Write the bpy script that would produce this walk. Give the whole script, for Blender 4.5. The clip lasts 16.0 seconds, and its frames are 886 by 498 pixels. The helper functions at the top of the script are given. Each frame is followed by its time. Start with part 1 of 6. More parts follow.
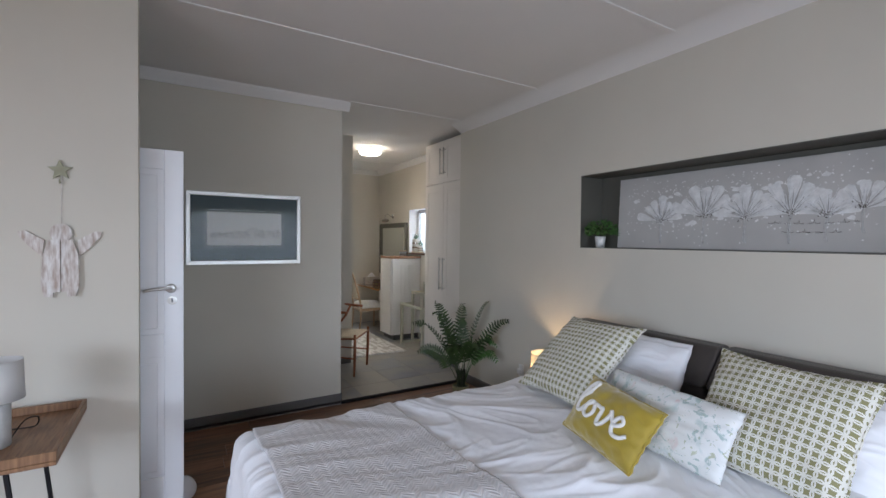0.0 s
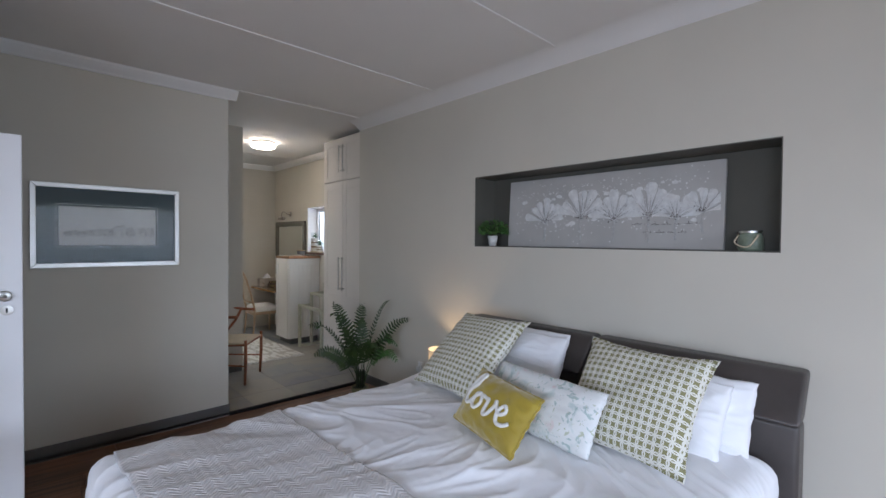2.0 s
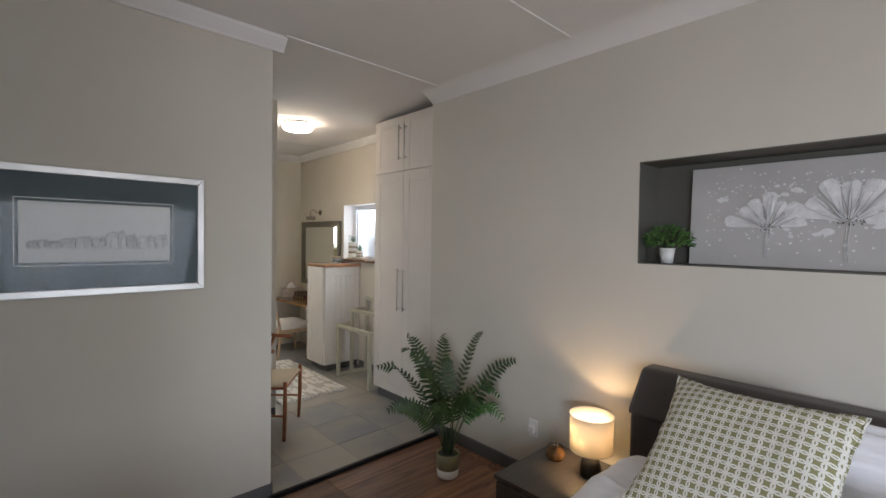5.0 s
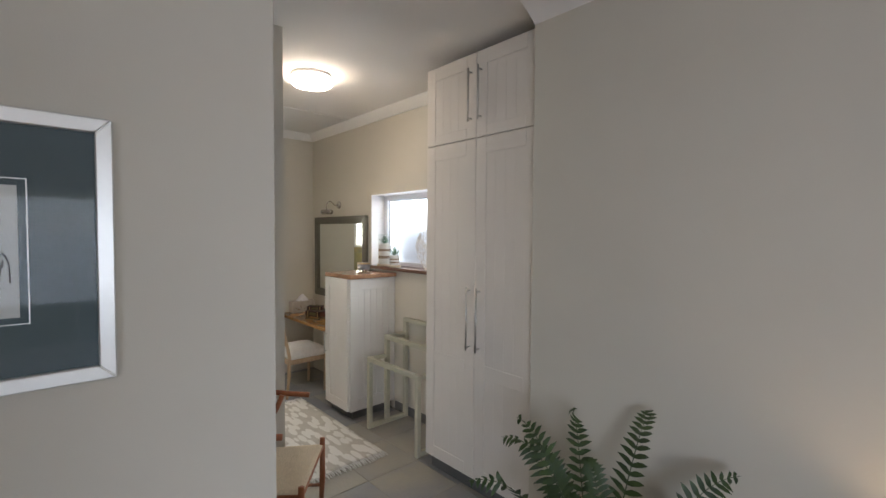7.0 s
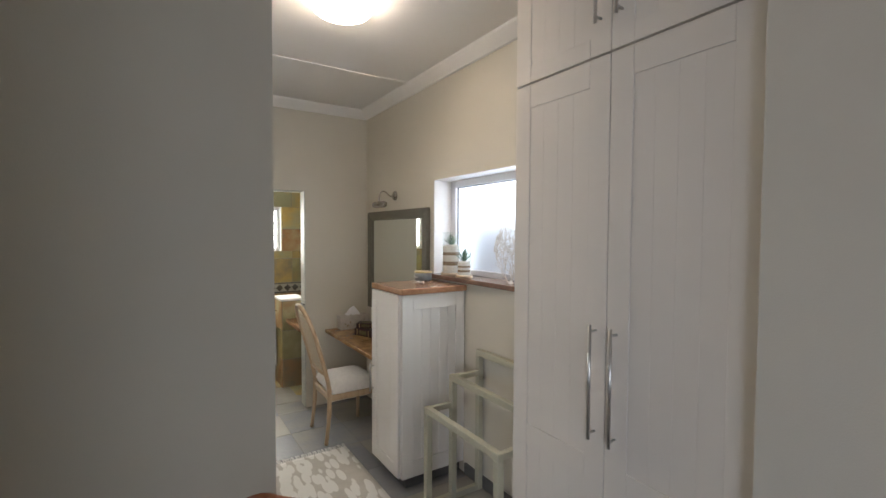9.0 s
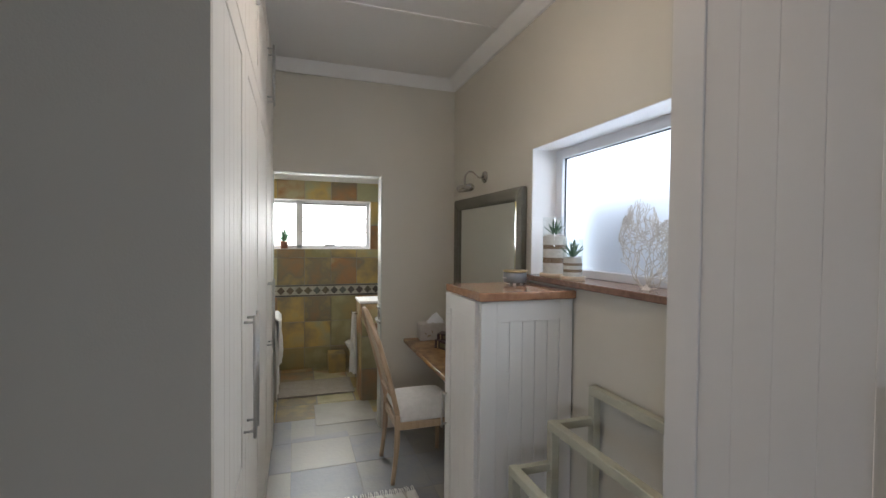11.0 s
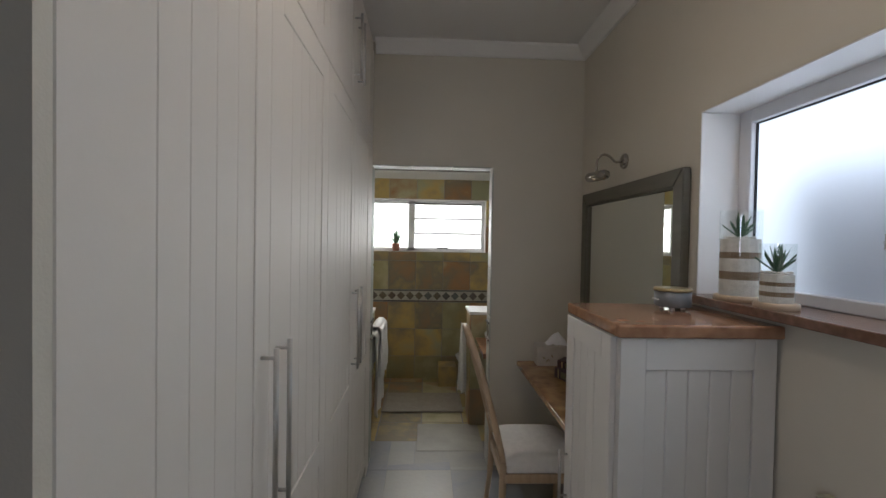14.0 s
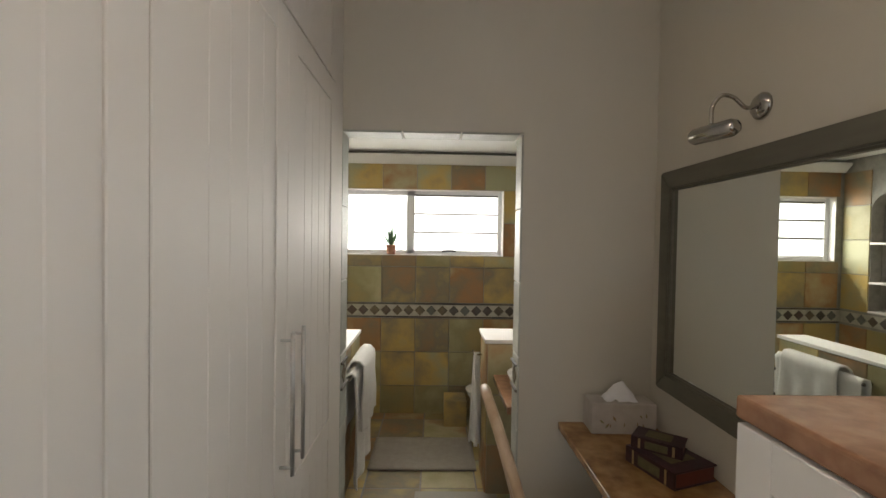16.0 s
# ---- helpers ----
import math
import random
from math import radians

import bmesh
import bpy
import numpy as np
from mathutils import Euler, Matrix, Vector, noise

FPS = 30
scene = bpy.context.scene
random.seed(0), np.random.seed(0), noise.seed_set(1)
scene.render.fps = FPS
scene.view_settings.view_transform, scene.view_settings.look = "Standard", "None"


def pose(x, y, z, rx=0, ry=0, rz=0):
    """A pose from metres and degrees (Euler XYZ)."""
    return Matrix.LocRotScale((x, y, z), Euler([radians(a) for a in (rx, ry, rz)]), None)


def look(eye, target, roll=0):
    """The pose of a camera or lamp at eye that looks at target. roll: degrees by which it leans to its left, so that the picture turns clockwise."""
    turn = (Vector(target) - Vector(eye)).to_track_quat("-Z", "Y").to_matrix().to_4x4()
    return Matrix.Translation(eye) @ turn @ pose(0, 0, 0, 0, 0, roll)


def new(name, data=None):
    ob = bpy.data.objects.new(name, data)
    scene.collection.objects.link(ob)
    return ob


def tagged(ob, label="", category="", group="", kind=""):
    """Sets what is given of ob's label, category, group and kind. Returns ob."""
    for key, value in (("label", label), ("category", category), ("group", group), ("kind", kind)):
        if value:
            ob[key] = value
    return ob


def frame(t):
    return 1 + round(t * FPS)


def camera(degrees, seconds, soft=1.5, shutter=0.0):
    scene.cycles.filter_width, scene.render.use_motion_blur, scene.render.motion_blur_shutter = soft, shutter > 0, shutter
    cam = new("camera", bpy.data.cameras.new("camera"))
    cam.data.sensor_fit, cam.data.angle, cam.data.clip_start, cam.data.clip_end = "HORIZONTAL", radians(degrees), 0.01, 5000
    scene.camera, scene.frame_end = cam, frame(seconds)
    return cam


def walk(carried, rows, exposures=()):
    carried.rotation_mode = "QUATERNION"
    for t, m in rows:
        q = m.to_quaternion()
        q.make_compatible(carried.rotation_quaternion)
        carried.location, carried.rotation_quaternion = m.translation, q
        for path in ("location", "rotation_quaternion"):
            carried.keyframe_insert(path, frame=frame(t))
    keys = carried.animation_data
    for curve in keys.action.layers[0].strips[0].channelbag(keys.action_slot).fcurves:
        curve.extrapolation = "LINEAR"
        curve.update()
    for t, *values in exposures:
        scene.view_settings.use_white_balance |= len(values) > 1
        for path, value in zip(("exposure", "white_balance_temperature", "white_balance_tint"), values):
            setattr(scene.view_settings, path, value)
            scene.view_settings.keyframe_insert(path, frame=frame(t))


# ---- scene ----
cam = camera(90.23, 16.0)
# seconds, eye x y z, turn x y z
ROWS = [
    (0.0, 0.141, 0.070, 1.557, 88.94, -0.56, -30.77),
    (0.5, 0.152, 0.054, 1.558, 88.96, -0.53, -33.86),
    (1.0, 0.170, 0.040, 1.557, 88.97, -0.53, -37.08),
    (1.5, 0.189, 0.028, 1.556, 88.96, -0.53, -40.12),
    (2.0, 0.194, 0.028, 1.557, 88.94, -0.51, -42.92),
    (2.5, 0.197, 0.077, 1.562, 89.00, -0.58, -45.05),
    (3.0, 0.192, 0.158, 1.568, 89.02, -0.59, -45.73),
    (3.5, 0.225, 0.334, 1.600, 88.91, -0.61, -45.60),
    (4.0, 0.314, 0.694, 1.630, 88.85, -0.74, -45.23),
    (4.5, 0.345, 1.089, 1.631, 88.79, -0.73, -43.80),
    (5.0, 0.378, 1.470, 1.636, 88.70, -0.80, -42.93),
    (7.5, 1.160, 3.190, 1.694, 87.36, 0.02, -41.57),
    (8.0, 1.355, 3.434, 1.694, 87.45, 0.06, -38.50),
    (10.5, 2.052, 4.357, 1.571, 88.39, -0.47, -23.44),
    (11.0, 2.166, 4.497, 1.551, 88.70, -0.58, -18.47),
    (11.5, 2.249, 4.586, 1.553, 88.79, -0.78, -14.66),
    (12.0, 2.285, 4.642, 1.561, 88.82, -0.89, -11.42),
    (12.5, 2.305, 4.722, 1.556, 88.76, -0.93, -8.58),
    (13.0, 2.329, 4.805, 1.556, 88.77, -0.98, -5.98),
    (13.5, 2.351, 4.905, 1.557, 88.75, -1.02, -3.82),
    (14.0, 2.373, 5.030, 1.549, 88.85, -1.03, -2.23),
    (14.5, 2.408, 5.224, 1.548, 88.84, -0.92, -1.57),
    (15.0, 2.436, 5.469, 1.567, 88.79, -1.05, -1.34),
    (15.5, 2.445, 5.733, 1.555, 88.71, -1.03, -1.16),
    (16.0, 2.427, 6.019, 1.563, 88.72, -0.92, -1.12),
]
walk(cam, [(t, pose(*row)) for t, *row in ROWS], [(0.0, 0.03, 6350, 10), (1.5, -0.05, 6200, 10.5), (3.0, -0.1, 6150, 10.5), (4.0, 0.0, 6450, 11), (5.0, 0.25, 6800, 11), (8.0, 0.3, 6600, 10), (10.5, 0.1, 6350, 10), (11.0, -0.1, 6200, 10.5), (12.5, -0.6, 6150, 12), (14.5, -0.85, 6450, 12), (15.5, -0.42, 6900, 12.5), (16.0, -0.3, 6900, 12)])

# ---- world, sun, large lights ----
world = bpy.data.worlds.new("sky")
scene.world = world
world.use_nodes = True
wn = world.node_tree
sky = wn.nodes.new("ShaderNodeTexSky")
sky.sky_type, sky.sun_disc = "NISHITA", False
sky.sun_elevation, sky.sun_rotation = radians(50), radians(200)
wn.nodes["Background"].inputs["Strength"].default_value = 0.10
wn.links.new(sky.outputs[0], wn.nodes["Background"].inputs[0])


def area(name, m, w, h, watts, col, spread=math.pi):
    lamp = bpy.data.lights.new(name, "AREA")
    lamp.shape, lamp.size, lamp.size_y, lamp.energy, lamp.color, lamp.spread = "RECTANGLE", w, h, watts, col, spread
    ob = new(name, lamp)
    ob.matrix_world = m
    return ob


def bulb(name, x, y, z, watts, col, r):
    lamp = bpy.data.lights.new(name, "POINT")
    lamp.energy, lamp.color, lamp.shadow_soft_size = watts, col, r
    ob = new(name, lamp)
    ob.location = (x, y, z)
    return ob


sun = bpy.data.lights.new("sun", "SUN")
sun.energy, sun.angle, sun.color = 1.2, radians(12), (1.0, 0.96, 0.9)
new("sun", sun).matrix_world = look((0, 0, 20), (2, 12, 0))
SOUTH_W, WEST_W, SKY_W, BATH_W, LAMP_W = 66, 192, 64, 180, 5.0
area("daylight_south", look((1.3, -2.62, 1.35), (1.2, 0.2, -0.9)), 2.6, 1.9, SOUTH_W, (0.71, 0.81, 1.0), radians(152))
area("daylight_west", look((-2.95, -1.2, 1.75), (0.0, -0.3, -2.2)), 2.4, 1.4, WEST_W, (0.71, 0.81, 1.0), radians(152))
area("daylight_dressing_window", look((4.05, 6.0, 1.95), (3.44, 6.0, 1.76)), 2.2, 1.5, SKY_W, (0.86, 0.93, 1.0))
area("daylight_bathroom_window", look((2.2, 10.85, 2.0), (2.2, 9.9, 1.7)), 1.9, 1.2, BATH_W, (1.0, 0.99, 0.95))
bulb("bedside_bulb", 2.682, 2.695, 0.575, LAMP_W, (1.0, 0.70, 0.42), 0.03)

# ---- materials ----


def mat(name, col, rough=0.5, metal=0.0, var=0.08, scale=6.0, bump=0.0, fine=180.0, col2=None, stretch=(1, 1, 1), sheen=0.0, spec=0.5, rand=0.0, detail=4):
    m = bpy.data.materials.new(name)
    m.use_nodes = True
    n, l = m.node_tree.nodes, m.node_tree.links
    b = n["Principled BSDF"]
    b.inputs["Metallic"].default_value = metal
    b.inputs["Specular IOR Level"].default_value = spec
    b.inputs["Sheen Weight"].default_value = sheen
    tc, mp = n.new("ShaderNodeTexCoord"), n.new("ShaderNodeMapping")
    mp.inputs["Scale"].default_value = stretch
    l.new(tc.outputs["Object"], mp.inputs[0])
    big, small = n.new("ShaderNodeTexNoise"), n.new("ShaderNodeTexNoise")
    big.inputs["Scale"].default_value, big.inputs["Detail"].default_value = scale, detail
    small.inputs["Scale"].default_value, small.inputs["Detail"].default_value = fine, 2
    vec = mp.outputs[0]
    if rand:
        oi, add = n.new("ShaderNodeObjectInfo"), n.new("ShaderNodeVectorMath")
        mul = n.new("ShaderNodeMath")
        mul.operation, mul.inputs[1].default_value = "MULTIPLY", 37.0
        l.new(oi.outputs["Random"], mul.inputs[0])
        l.new(mp.outputs[0], add.inputs[0])
        l.new(mul.outputs[0], add.inputs[1])
        vec = add.outputs[0]
    l.new(vec, big.inputs["Vector"])
    l.new(vec, small.inputs["Vector"])
    mix = n.new("ShaderNodeMix")
    mix.data_type = "RGBA"
    c2 = col2 or tuple(c * (1 - var) for c in col)
    c1 = col if col2 else tuple(min(1, c * (1 + var)) for c in col)
    mix.inputs["A"].default_value, mix.inputs["B"].default_value = (*c1, 1), (*c2, 1)
    ramp = n.new("ShaderNodeMapRange")
    ramp.inputs["From Min"].default_value, ramp.inputs["From Max"].default_value = 0.32, 0.68
    l.new(big.outputs["Fac"], ramp.inputs["Value"])
    l.new(ramp.outputs[0], mix.inputs["Factor"])
    out = mix.outputs["Result"]
    if rand:
        hsv = n.new("ShaderNodeHueSaturation")
        mr = n.new("ShaderNodeMapRange")
        mr.inputs["To Min"].default_value, mr.inputs["To Max"].default_value = 1 - rand, 1 + rand
        l.new(oi.outputs["Random"], mr.inputs["Value"])
        l.new(mr.outputs[0], hsv.inputs["Value"])
        l.new(out, hsv.inputs["Color"])
        out = hsv.outputs[0]
    l.new(out, b.inputs["Base Color"])
    rr = n.new("ShaderNodeMapRange")
    rr.inputs["To Min"].default_value, rr.inputs["To Max"].default_value = max(0.02, rough - 0.07), min(1, rough + 0.07)
    l.new(small.outputs["Fac"], rr.inputs["Value"])
    l.new(rr.outputs[0], b.inputs["Roughness"])
    if bump:
        bp = n.new("ShaderNodeBump")
        bp.inputs["Strength"].default_value, bp.inputs["Distance"].default_value = bump, 0.004
        l.new(small.outputs["Fac"], bp.inputs["Height"])
        l.new(bp.outputs[0], b.inputs["Normal"])
    return m


def slate(name, stops, rough=0.55, scale=3.5):
    """Natural stone whose colour changes from piece to piece and blotches within a piece."""
    m = mat(name, (0.3, 0.3, 0.3), rough, var=0.1, scale=scale, bump=0.35, fine=45, rand=0.07, detail=7)
    n, l = m.node_tree.nodes, m.node_tree.links
    oi = [q for q in n if q.type == "OBJECT_INFO"][0]
    noise_big = [q for q in n if q.type == "TEX_NOISE" and abs(q.inputs["Scale"].default_value - scale) < 1e-3][0]
    add = n.new("ShaderNodeMath")
    sc = n.new("ShaderNodeMath")
    sc.operation, sc.inputs[1].default_value = "MULTIPLY_ADD", 0.9
    sc.inputs[2].default_value = -0.45
    l.new(noise_big.outputs["Fac"], sc.inputs[0])
    l.new(oi.outputs["Random"], add.inputs[0])
    l.new(sc.outputs[0], add.inputs[1])
    ramp = n.new("ShaderNodeValToRGB")
    e = ramp.color_ramp.elements
    e[0].color, e[1].color = (*stops[0], 1), (*stops[-1], 1)
    for i, c in enumerate(stops[1:-1], 1):
        e.new(i / (len(stops) - 1)).color = (*c, 1)
    l.new(add.outputs[0], ramp.inputs[0])
    hsv = [q for q in n if q.type == "HUE_SAT"][0]
    l.new(ramp.outputs[0], hsv.inputs["Color"])
    return m


def plain(name, rough=0.0, **kw):
    m = bpy.data.materials.new(name)
    m.use_nodes = True
    b = m.node_tree.nodes["Principled BSDF"]
    b.inputs["Roughness"].default_value = rough
    for k, v in kw.items():
        b.inputs[k.replace("_", " ")].default_value = v
    return m


WALL = mat("wall_paint", (0.605, 0.568, 0.488), 0.75, var=0.025, scale=1.6, bump=0.10, fine=260)
CEIL = mat("ceiling_paint", (0.80, 0.788, 0.772), 0.8, var=0.02, scale=1.2, bump=0.05, fine=200)
TRIM = mat("cornice_paint", (0.78, 0.77, 0.75), 0.55, var=0.02, scale=3)
GREYTRIM = mat("grey_skirting_paint", (0.12, 0.118, 0.115), 0.45, var=0.1, scale=5, bump=0.05)
NICHE = mat("niche_olive_grey_paint", (0.105, 0.10, 0.082), 0.7, var=0.05, scale=3, bump=0.08)
REVEAL = mat("white_reveal_paint", (0.80, 0.78, 0.76), 0.6, var=0.02, scale=4, bump=0.05)
PLANK = mat("dark_laminate", (0.30, 0.150, 0.080), 0.38, col2=(0.115, 0.055, 0.032), scale=2.2, stretch=(1.2, 14, 1), fine=60, bump=0.06, rand=0.30, detail=6)
GROUT = mat("grout", (0.285, 0.270, 0.245), 0.9, var=0.12, scale=20, bump=0.3)
FLOORSLATE = slate("floor_slate", [(0.215, 0.225, 0.245), (0.325, 0.303, 0.260), (0.240, 0.247, 0.262), (0.345, 0.315, 0.260), (0.29, 0.280, 0.262)], 0.40, 2.6)
BATHSLATE = slate("bathroom_slate", [(0.39, 0.285, 0.105), (0.31, 0.28, 0.135), (0.46, 0.41, 0.24), (0.37, 0.195, 0.080), (0.225, 0.195, 0.125), (0.49, 0.345, 0.11), (0.36, 0.35, 0.21)], 0.5, 3.2)
DIAMOND = slate("border_slate", [(0.05, 0.05, 0.055), (0.16, 0.13, 0.08), (0.09, 0.06, 0.05), (0.12, 0.13, 0.12), (0.07, 0.06, 0.05)], 0.5, 6)
LINING = mat("pale_stone_lining", (0.46, 0.47, 0.42), 0.5, var=0.15, scale=8, bump=0.3, rand=0.1)
BORDER = mat("border_stone", (0.42, 0.40, 0.34), 0.6, var=0.15, scale=14, bump=0.3)
CREAM = mat("cream_wrap_door", (0.715, 0.668, 0.608), 0.6, var=0.025, scale=2.0, bump=0.03, fine=120)
CREAM2 = mat("white_cupboard_paint", (0.76, 0.74, 0.71), 0.42, var=0.02, scale=3, bump=0.03)
STEEL = mat("brushed_steel", (0.55, 0.54, 0.52), 0.32, 1.0, var=0.05, scale=30, fine=400)
CHROME = mat("dark_chrome", (0.45, 0.43, 0.40), 0.16, 1.0, var=0.08, scale=12)
DOORW = mat("white_door_enamel", (0.78, 0.785, 0.80), 0.35, var=0.015, scale=3)
GRANITE = mat("pink_brown_granite", (0.42, 0.225, 0.130), 0.09, col2=(0.27, 0.140, 0.080), scale=24, fine=30, detail=9)
DESKSTONE = mat("golden_brown_granite", (0.42, 0.245, 0.105), 0.09, col2=(0.22, 0.115, 0.045), scale=13, fine=30, detail=9)
LEAFPRINT = mat("printed_leaf_green", (0.24, 0.25, 0.12), 0.6, col2=(0.30, 0.19, 0.10), scale=30)
SILL = mat("brown_granite_sill", (0.23, 0.13, 0.09), 0.2, col2=(0.14, 0.08, 0.055), scale=40, fine=240, detail=8)
MFRAME = mat("olive_grey_mirror_frame", (0.125, 0.115, 0.085), 0.5, var=0.1, scale=5, stretch=(1, 1, 6), bump=0.06)
MIRROR = plain("mirror_glass", 0.01, Metallic=1.0, Base_Color=(0.80, 0.83, 0.79, 1))


def thin_glass(name, col, gloss=0.04):
    """Glass too thin to bend what lies behind it, with its surface gloss."""
    m = bpy.data.materials.new(name)
    m.use_nodes = True
    n, l = m.node_tree.nodes, m.node_tree.links
    t, g, x = n.new("ShaderNodeBsdfTransparent"), n.new("ShaderNodeBsdfGlossy"), n.new("ShaderNodeMixShader")
    t.inputs["Color"].default_value, g.inputs["Roughness"].default_value, x.inputs[0].default_value = (*col, 1), 0.03, gloss
    l.new(t.outputs[0], x.inputs[1])
    l.new(g.outputs[0], x.inputs[2])
    l.new(x.outputs[0], n["Material Output"].inputs["Surface"])
    return m


GLASS = thin_glass("clear_glass", (0.94, 0.96, 0.955), 0.09)
GLAZING = thin_glass("picture_glazing", (0.97, 0.98, 0.98), 0.010)
GREENGLASS = thin_glass("green_glass", (0.70, 0.84, 0.62))
SAGE = mat("sage_green_paint", (0.46, 0.445, 0.345), 0.5, var=0.05, scale=6, bump=0.06, stretch=(1, 1, 3))
ASH = mat("pale_ash_wood", (0.58, 0.43, 0.29), 0.42, col2=(0.46, 0.32, 0.20), scale=5, stretch=(6, 6, 1), bump=0.05)
CHERRY = mat("cherry_wood", (0.36, 0.125, 0.05), 0.35, col2=(0.25, 0.08, 0.032), scale=6, stretch=(5, 5, 1.5), bump=0.04)
CORD = mat("paper_cord", (0.60, 0.50, 0.36), 0.75, var=0.14, scale=60, stretch=(1, 6, 1), bump=0.5, fine=120)
LINEN = mat("off_white_seat_fabric", (0.78, 0.76, 0.73), 0.9, var=0.05, scale=30, bump=0.35, fine=420, sheen=0.2)
COTTON = mat("white_cotton", (0.86, 0.86, 0.885), 0.85, var=0.02, scale=5, bump=0.12, fine=500, sheen=0.15)
TOWEL = mat("white_terry", (0.78, 0.77, 0.74), 0.95, var=0.04, scale=30, bump=0.9, fine=320, sheen=0.4)
LEATHER = mat("dark_brown_leather", (0.062, 0.052, 0.048), 0.40, var=0.12, scale=7, bump=0.22, fine=330)
DARKWOOD = mat("dark_taupe_lacquer", (0.085, 0.072, 0.06), 0.4, var=0.12, scale=4, stretch=(2, 9, 1))
VELVET = mat("mustard_velvet", (0.40, 0.29, 0.018), 0.62, col2=(0.32, 0.225, 0.012), scale=7, bump=0.1, fine=400, sheen=0.6)
WHITECORD = mat("white_chenille", (0.82, 0.80, 0.76), 0.95, var=0.06, scale=60, bump=0.9, fine=300)
CANVAS = mat("grey_canvas", (0.53, 0.512, 0.485), 0.85, col2=(0.47, 0.455, 0.43), scale=4, bump=0.25, fine=320)
IMPASTO = mat("white_impasto", (0.80, 0.80, 0.80), 0.7, col2=(0.62, 0.615, 0.605), scale=30, bump=0.8, fine=120)
PETAL = mat("thin_white_petal", (0.82, 0.815, 0.80), 0.75, col2=(0.66, 0.65, 0.63), scale=22, bump=0.9, fine=90)
SEPIA = mat("dark_sepia_paint", (0.10, 0.085, 0.075), 0.7, var=0.2, scale=40)
GREYSTROKE = mat("grey_brown_stroke", (0.33, 0.31, 0.285), 0.7, var=0.2, scale=40)
STEMPAINT = mat("grey_stem_paint", (0.52, 0.51, 0.49), 0.7, var=0.2, scale=40)
SILVER = mat("brushed_silver_frame", (0.74, 0.73, 0.70), 0.34, 0.55, var=0.05, scale=9)
MATBOARD = mat("blue_grey_matboard", (0.072, 0.102, 0.112), 0.6, var=0.06, scale=8)
PAPER = mat("drawing_paper", (0.68, 0.675, 0.65), 0.8, var=0.02, scale=10)
PENCIL = mat("pencil_grey", (0.12, 0.113, 0.10), 0.8, var=0.3, scale=60)
LEAF = mat("fern_leaf", (0.040, 0.074, 0.014), 0.55, col2=(0.018, 0.038, 0.009), scale=14, bump=0.1, fine=150)
LEAFL = mat("light_leaf", (0.085, 0.19, 0.045), 0.45, col2=(0.05, 0.125, 0.03), scale=16)
SUCC = mat("succulent_green", (0.10, 0.20, 0.115), 0.5, col2=(0.06, 0.14, 0.075), scale=18)
STALK = mat("dark_stalk", (0.030, 0.040, 0.020), 0.5, var=0.2, scale=20)
OLIVEPOT = mat("olive_glaze", (0.22, 0.20, 0.10), 0.5, var=0.08, scale=12)
WHITEPOT = mat("white_ceramic", (0.75, 0.74, 0.71), 0.4, var=0.03, scale=12)
TERRA = mat("terracotta", (0.42, 0.20, 0.13), 0.75, var=0.1, scale=18, bump=0.2)
SANDW = mat("white_sand", (0.72, 0.68, 0.62), 0.95, var=0.08, scale=60, bump=0.6)
SANDB = mat("brown_sand", (0.26, 0.18, 0.11), 0.95, var=0.15, scale=60, bump=0.6)
LIGHTWOOD = mat("beech_base", (0.56, 0.44, 0.31), 0.5, var=0.08, scale=8, stretch=(1, 8, 1))
CORAL = mat("whitewashed_coral", (0.74, 0.70, 0.65), 0.75, col2=(0.52, 0.48, 0.44), scale=30, bump=0.5)
TIN = mat("grey_printed_tin", (0.20, 0.21, 0.22), 0.4, 0.3, var=0.15, scale=22)
GOLD = mat("brass_lid", (0.55, 0.43, 0.24), 0.3, 0.9, var=0.05, scale=20)
BOOK = mat("oxblood_leather", (0.042, 0.014, 0.018), 0.42, var=0.35, scale=30, bump=0.15)
BOOKGREEN = mat("olive_label", (0.14, 0.125, 0.06), 0.5, var=0.2, scale=40)
PAGES = mat("red_page_edges", (0.14, 0.038, 0.024), 0.6, var=0.2, scale=90, stretch=(1, 1, 20))
BLACK = mat("black_metal", (0.02, 0.02, 0.022), 0.45, 0.6, var=0.1, scale=15)
ACACIA = mat("acacia_wood", (0.30, 0.165, 0.085), 0.45, col2=(0.15, 0.075, 0.038), scale=4, stretch=(18, 1.6, 1), bump=0.08, detail=6)
CONCRETE = mat("pale_concrete", (0.50, 0.50, 0.49), 0.8, var=0.08, scale=14, bump=0.3)
WASHED = mat("whitewashed_driftwood", (0.80, 0.775, 0.74), 0.8, col2=(0.44, 0.35, 0.29), scale=14, stretch=(5, 5, 1.2), bump=0.3)
STARG = mat("sage_metal_star", (0.33, 0.32, 0.22), 0.6, 0.2, var=0.15, scale=18)
PORCELAIN = mat("white_porcelain", (0.80, 0.80, 0.78), 0.12, var=0.01, scale=3)
MATGREY = mat("beige_bath_mat", (0.36, 0.325, 0.28), 0.95, var=0.06, scale=25, bump=0.7, fine=260)
PALESTONE = mat("pale_floor_stone", (0.33, 0.31, 0.265), 0.45, var=0.12, scale=5, bump=0.25, fine=45, detail=7)
ALU = mat("white_window_aluminium", (0.74, 0.74, 0.76), 0.4, var=0.02, scale=5)
LAWN = mat("lawn", (0.07, 0.13, 0.03), 0.9, var=0.4, scale=0.8, bump=0.6, fine=30)
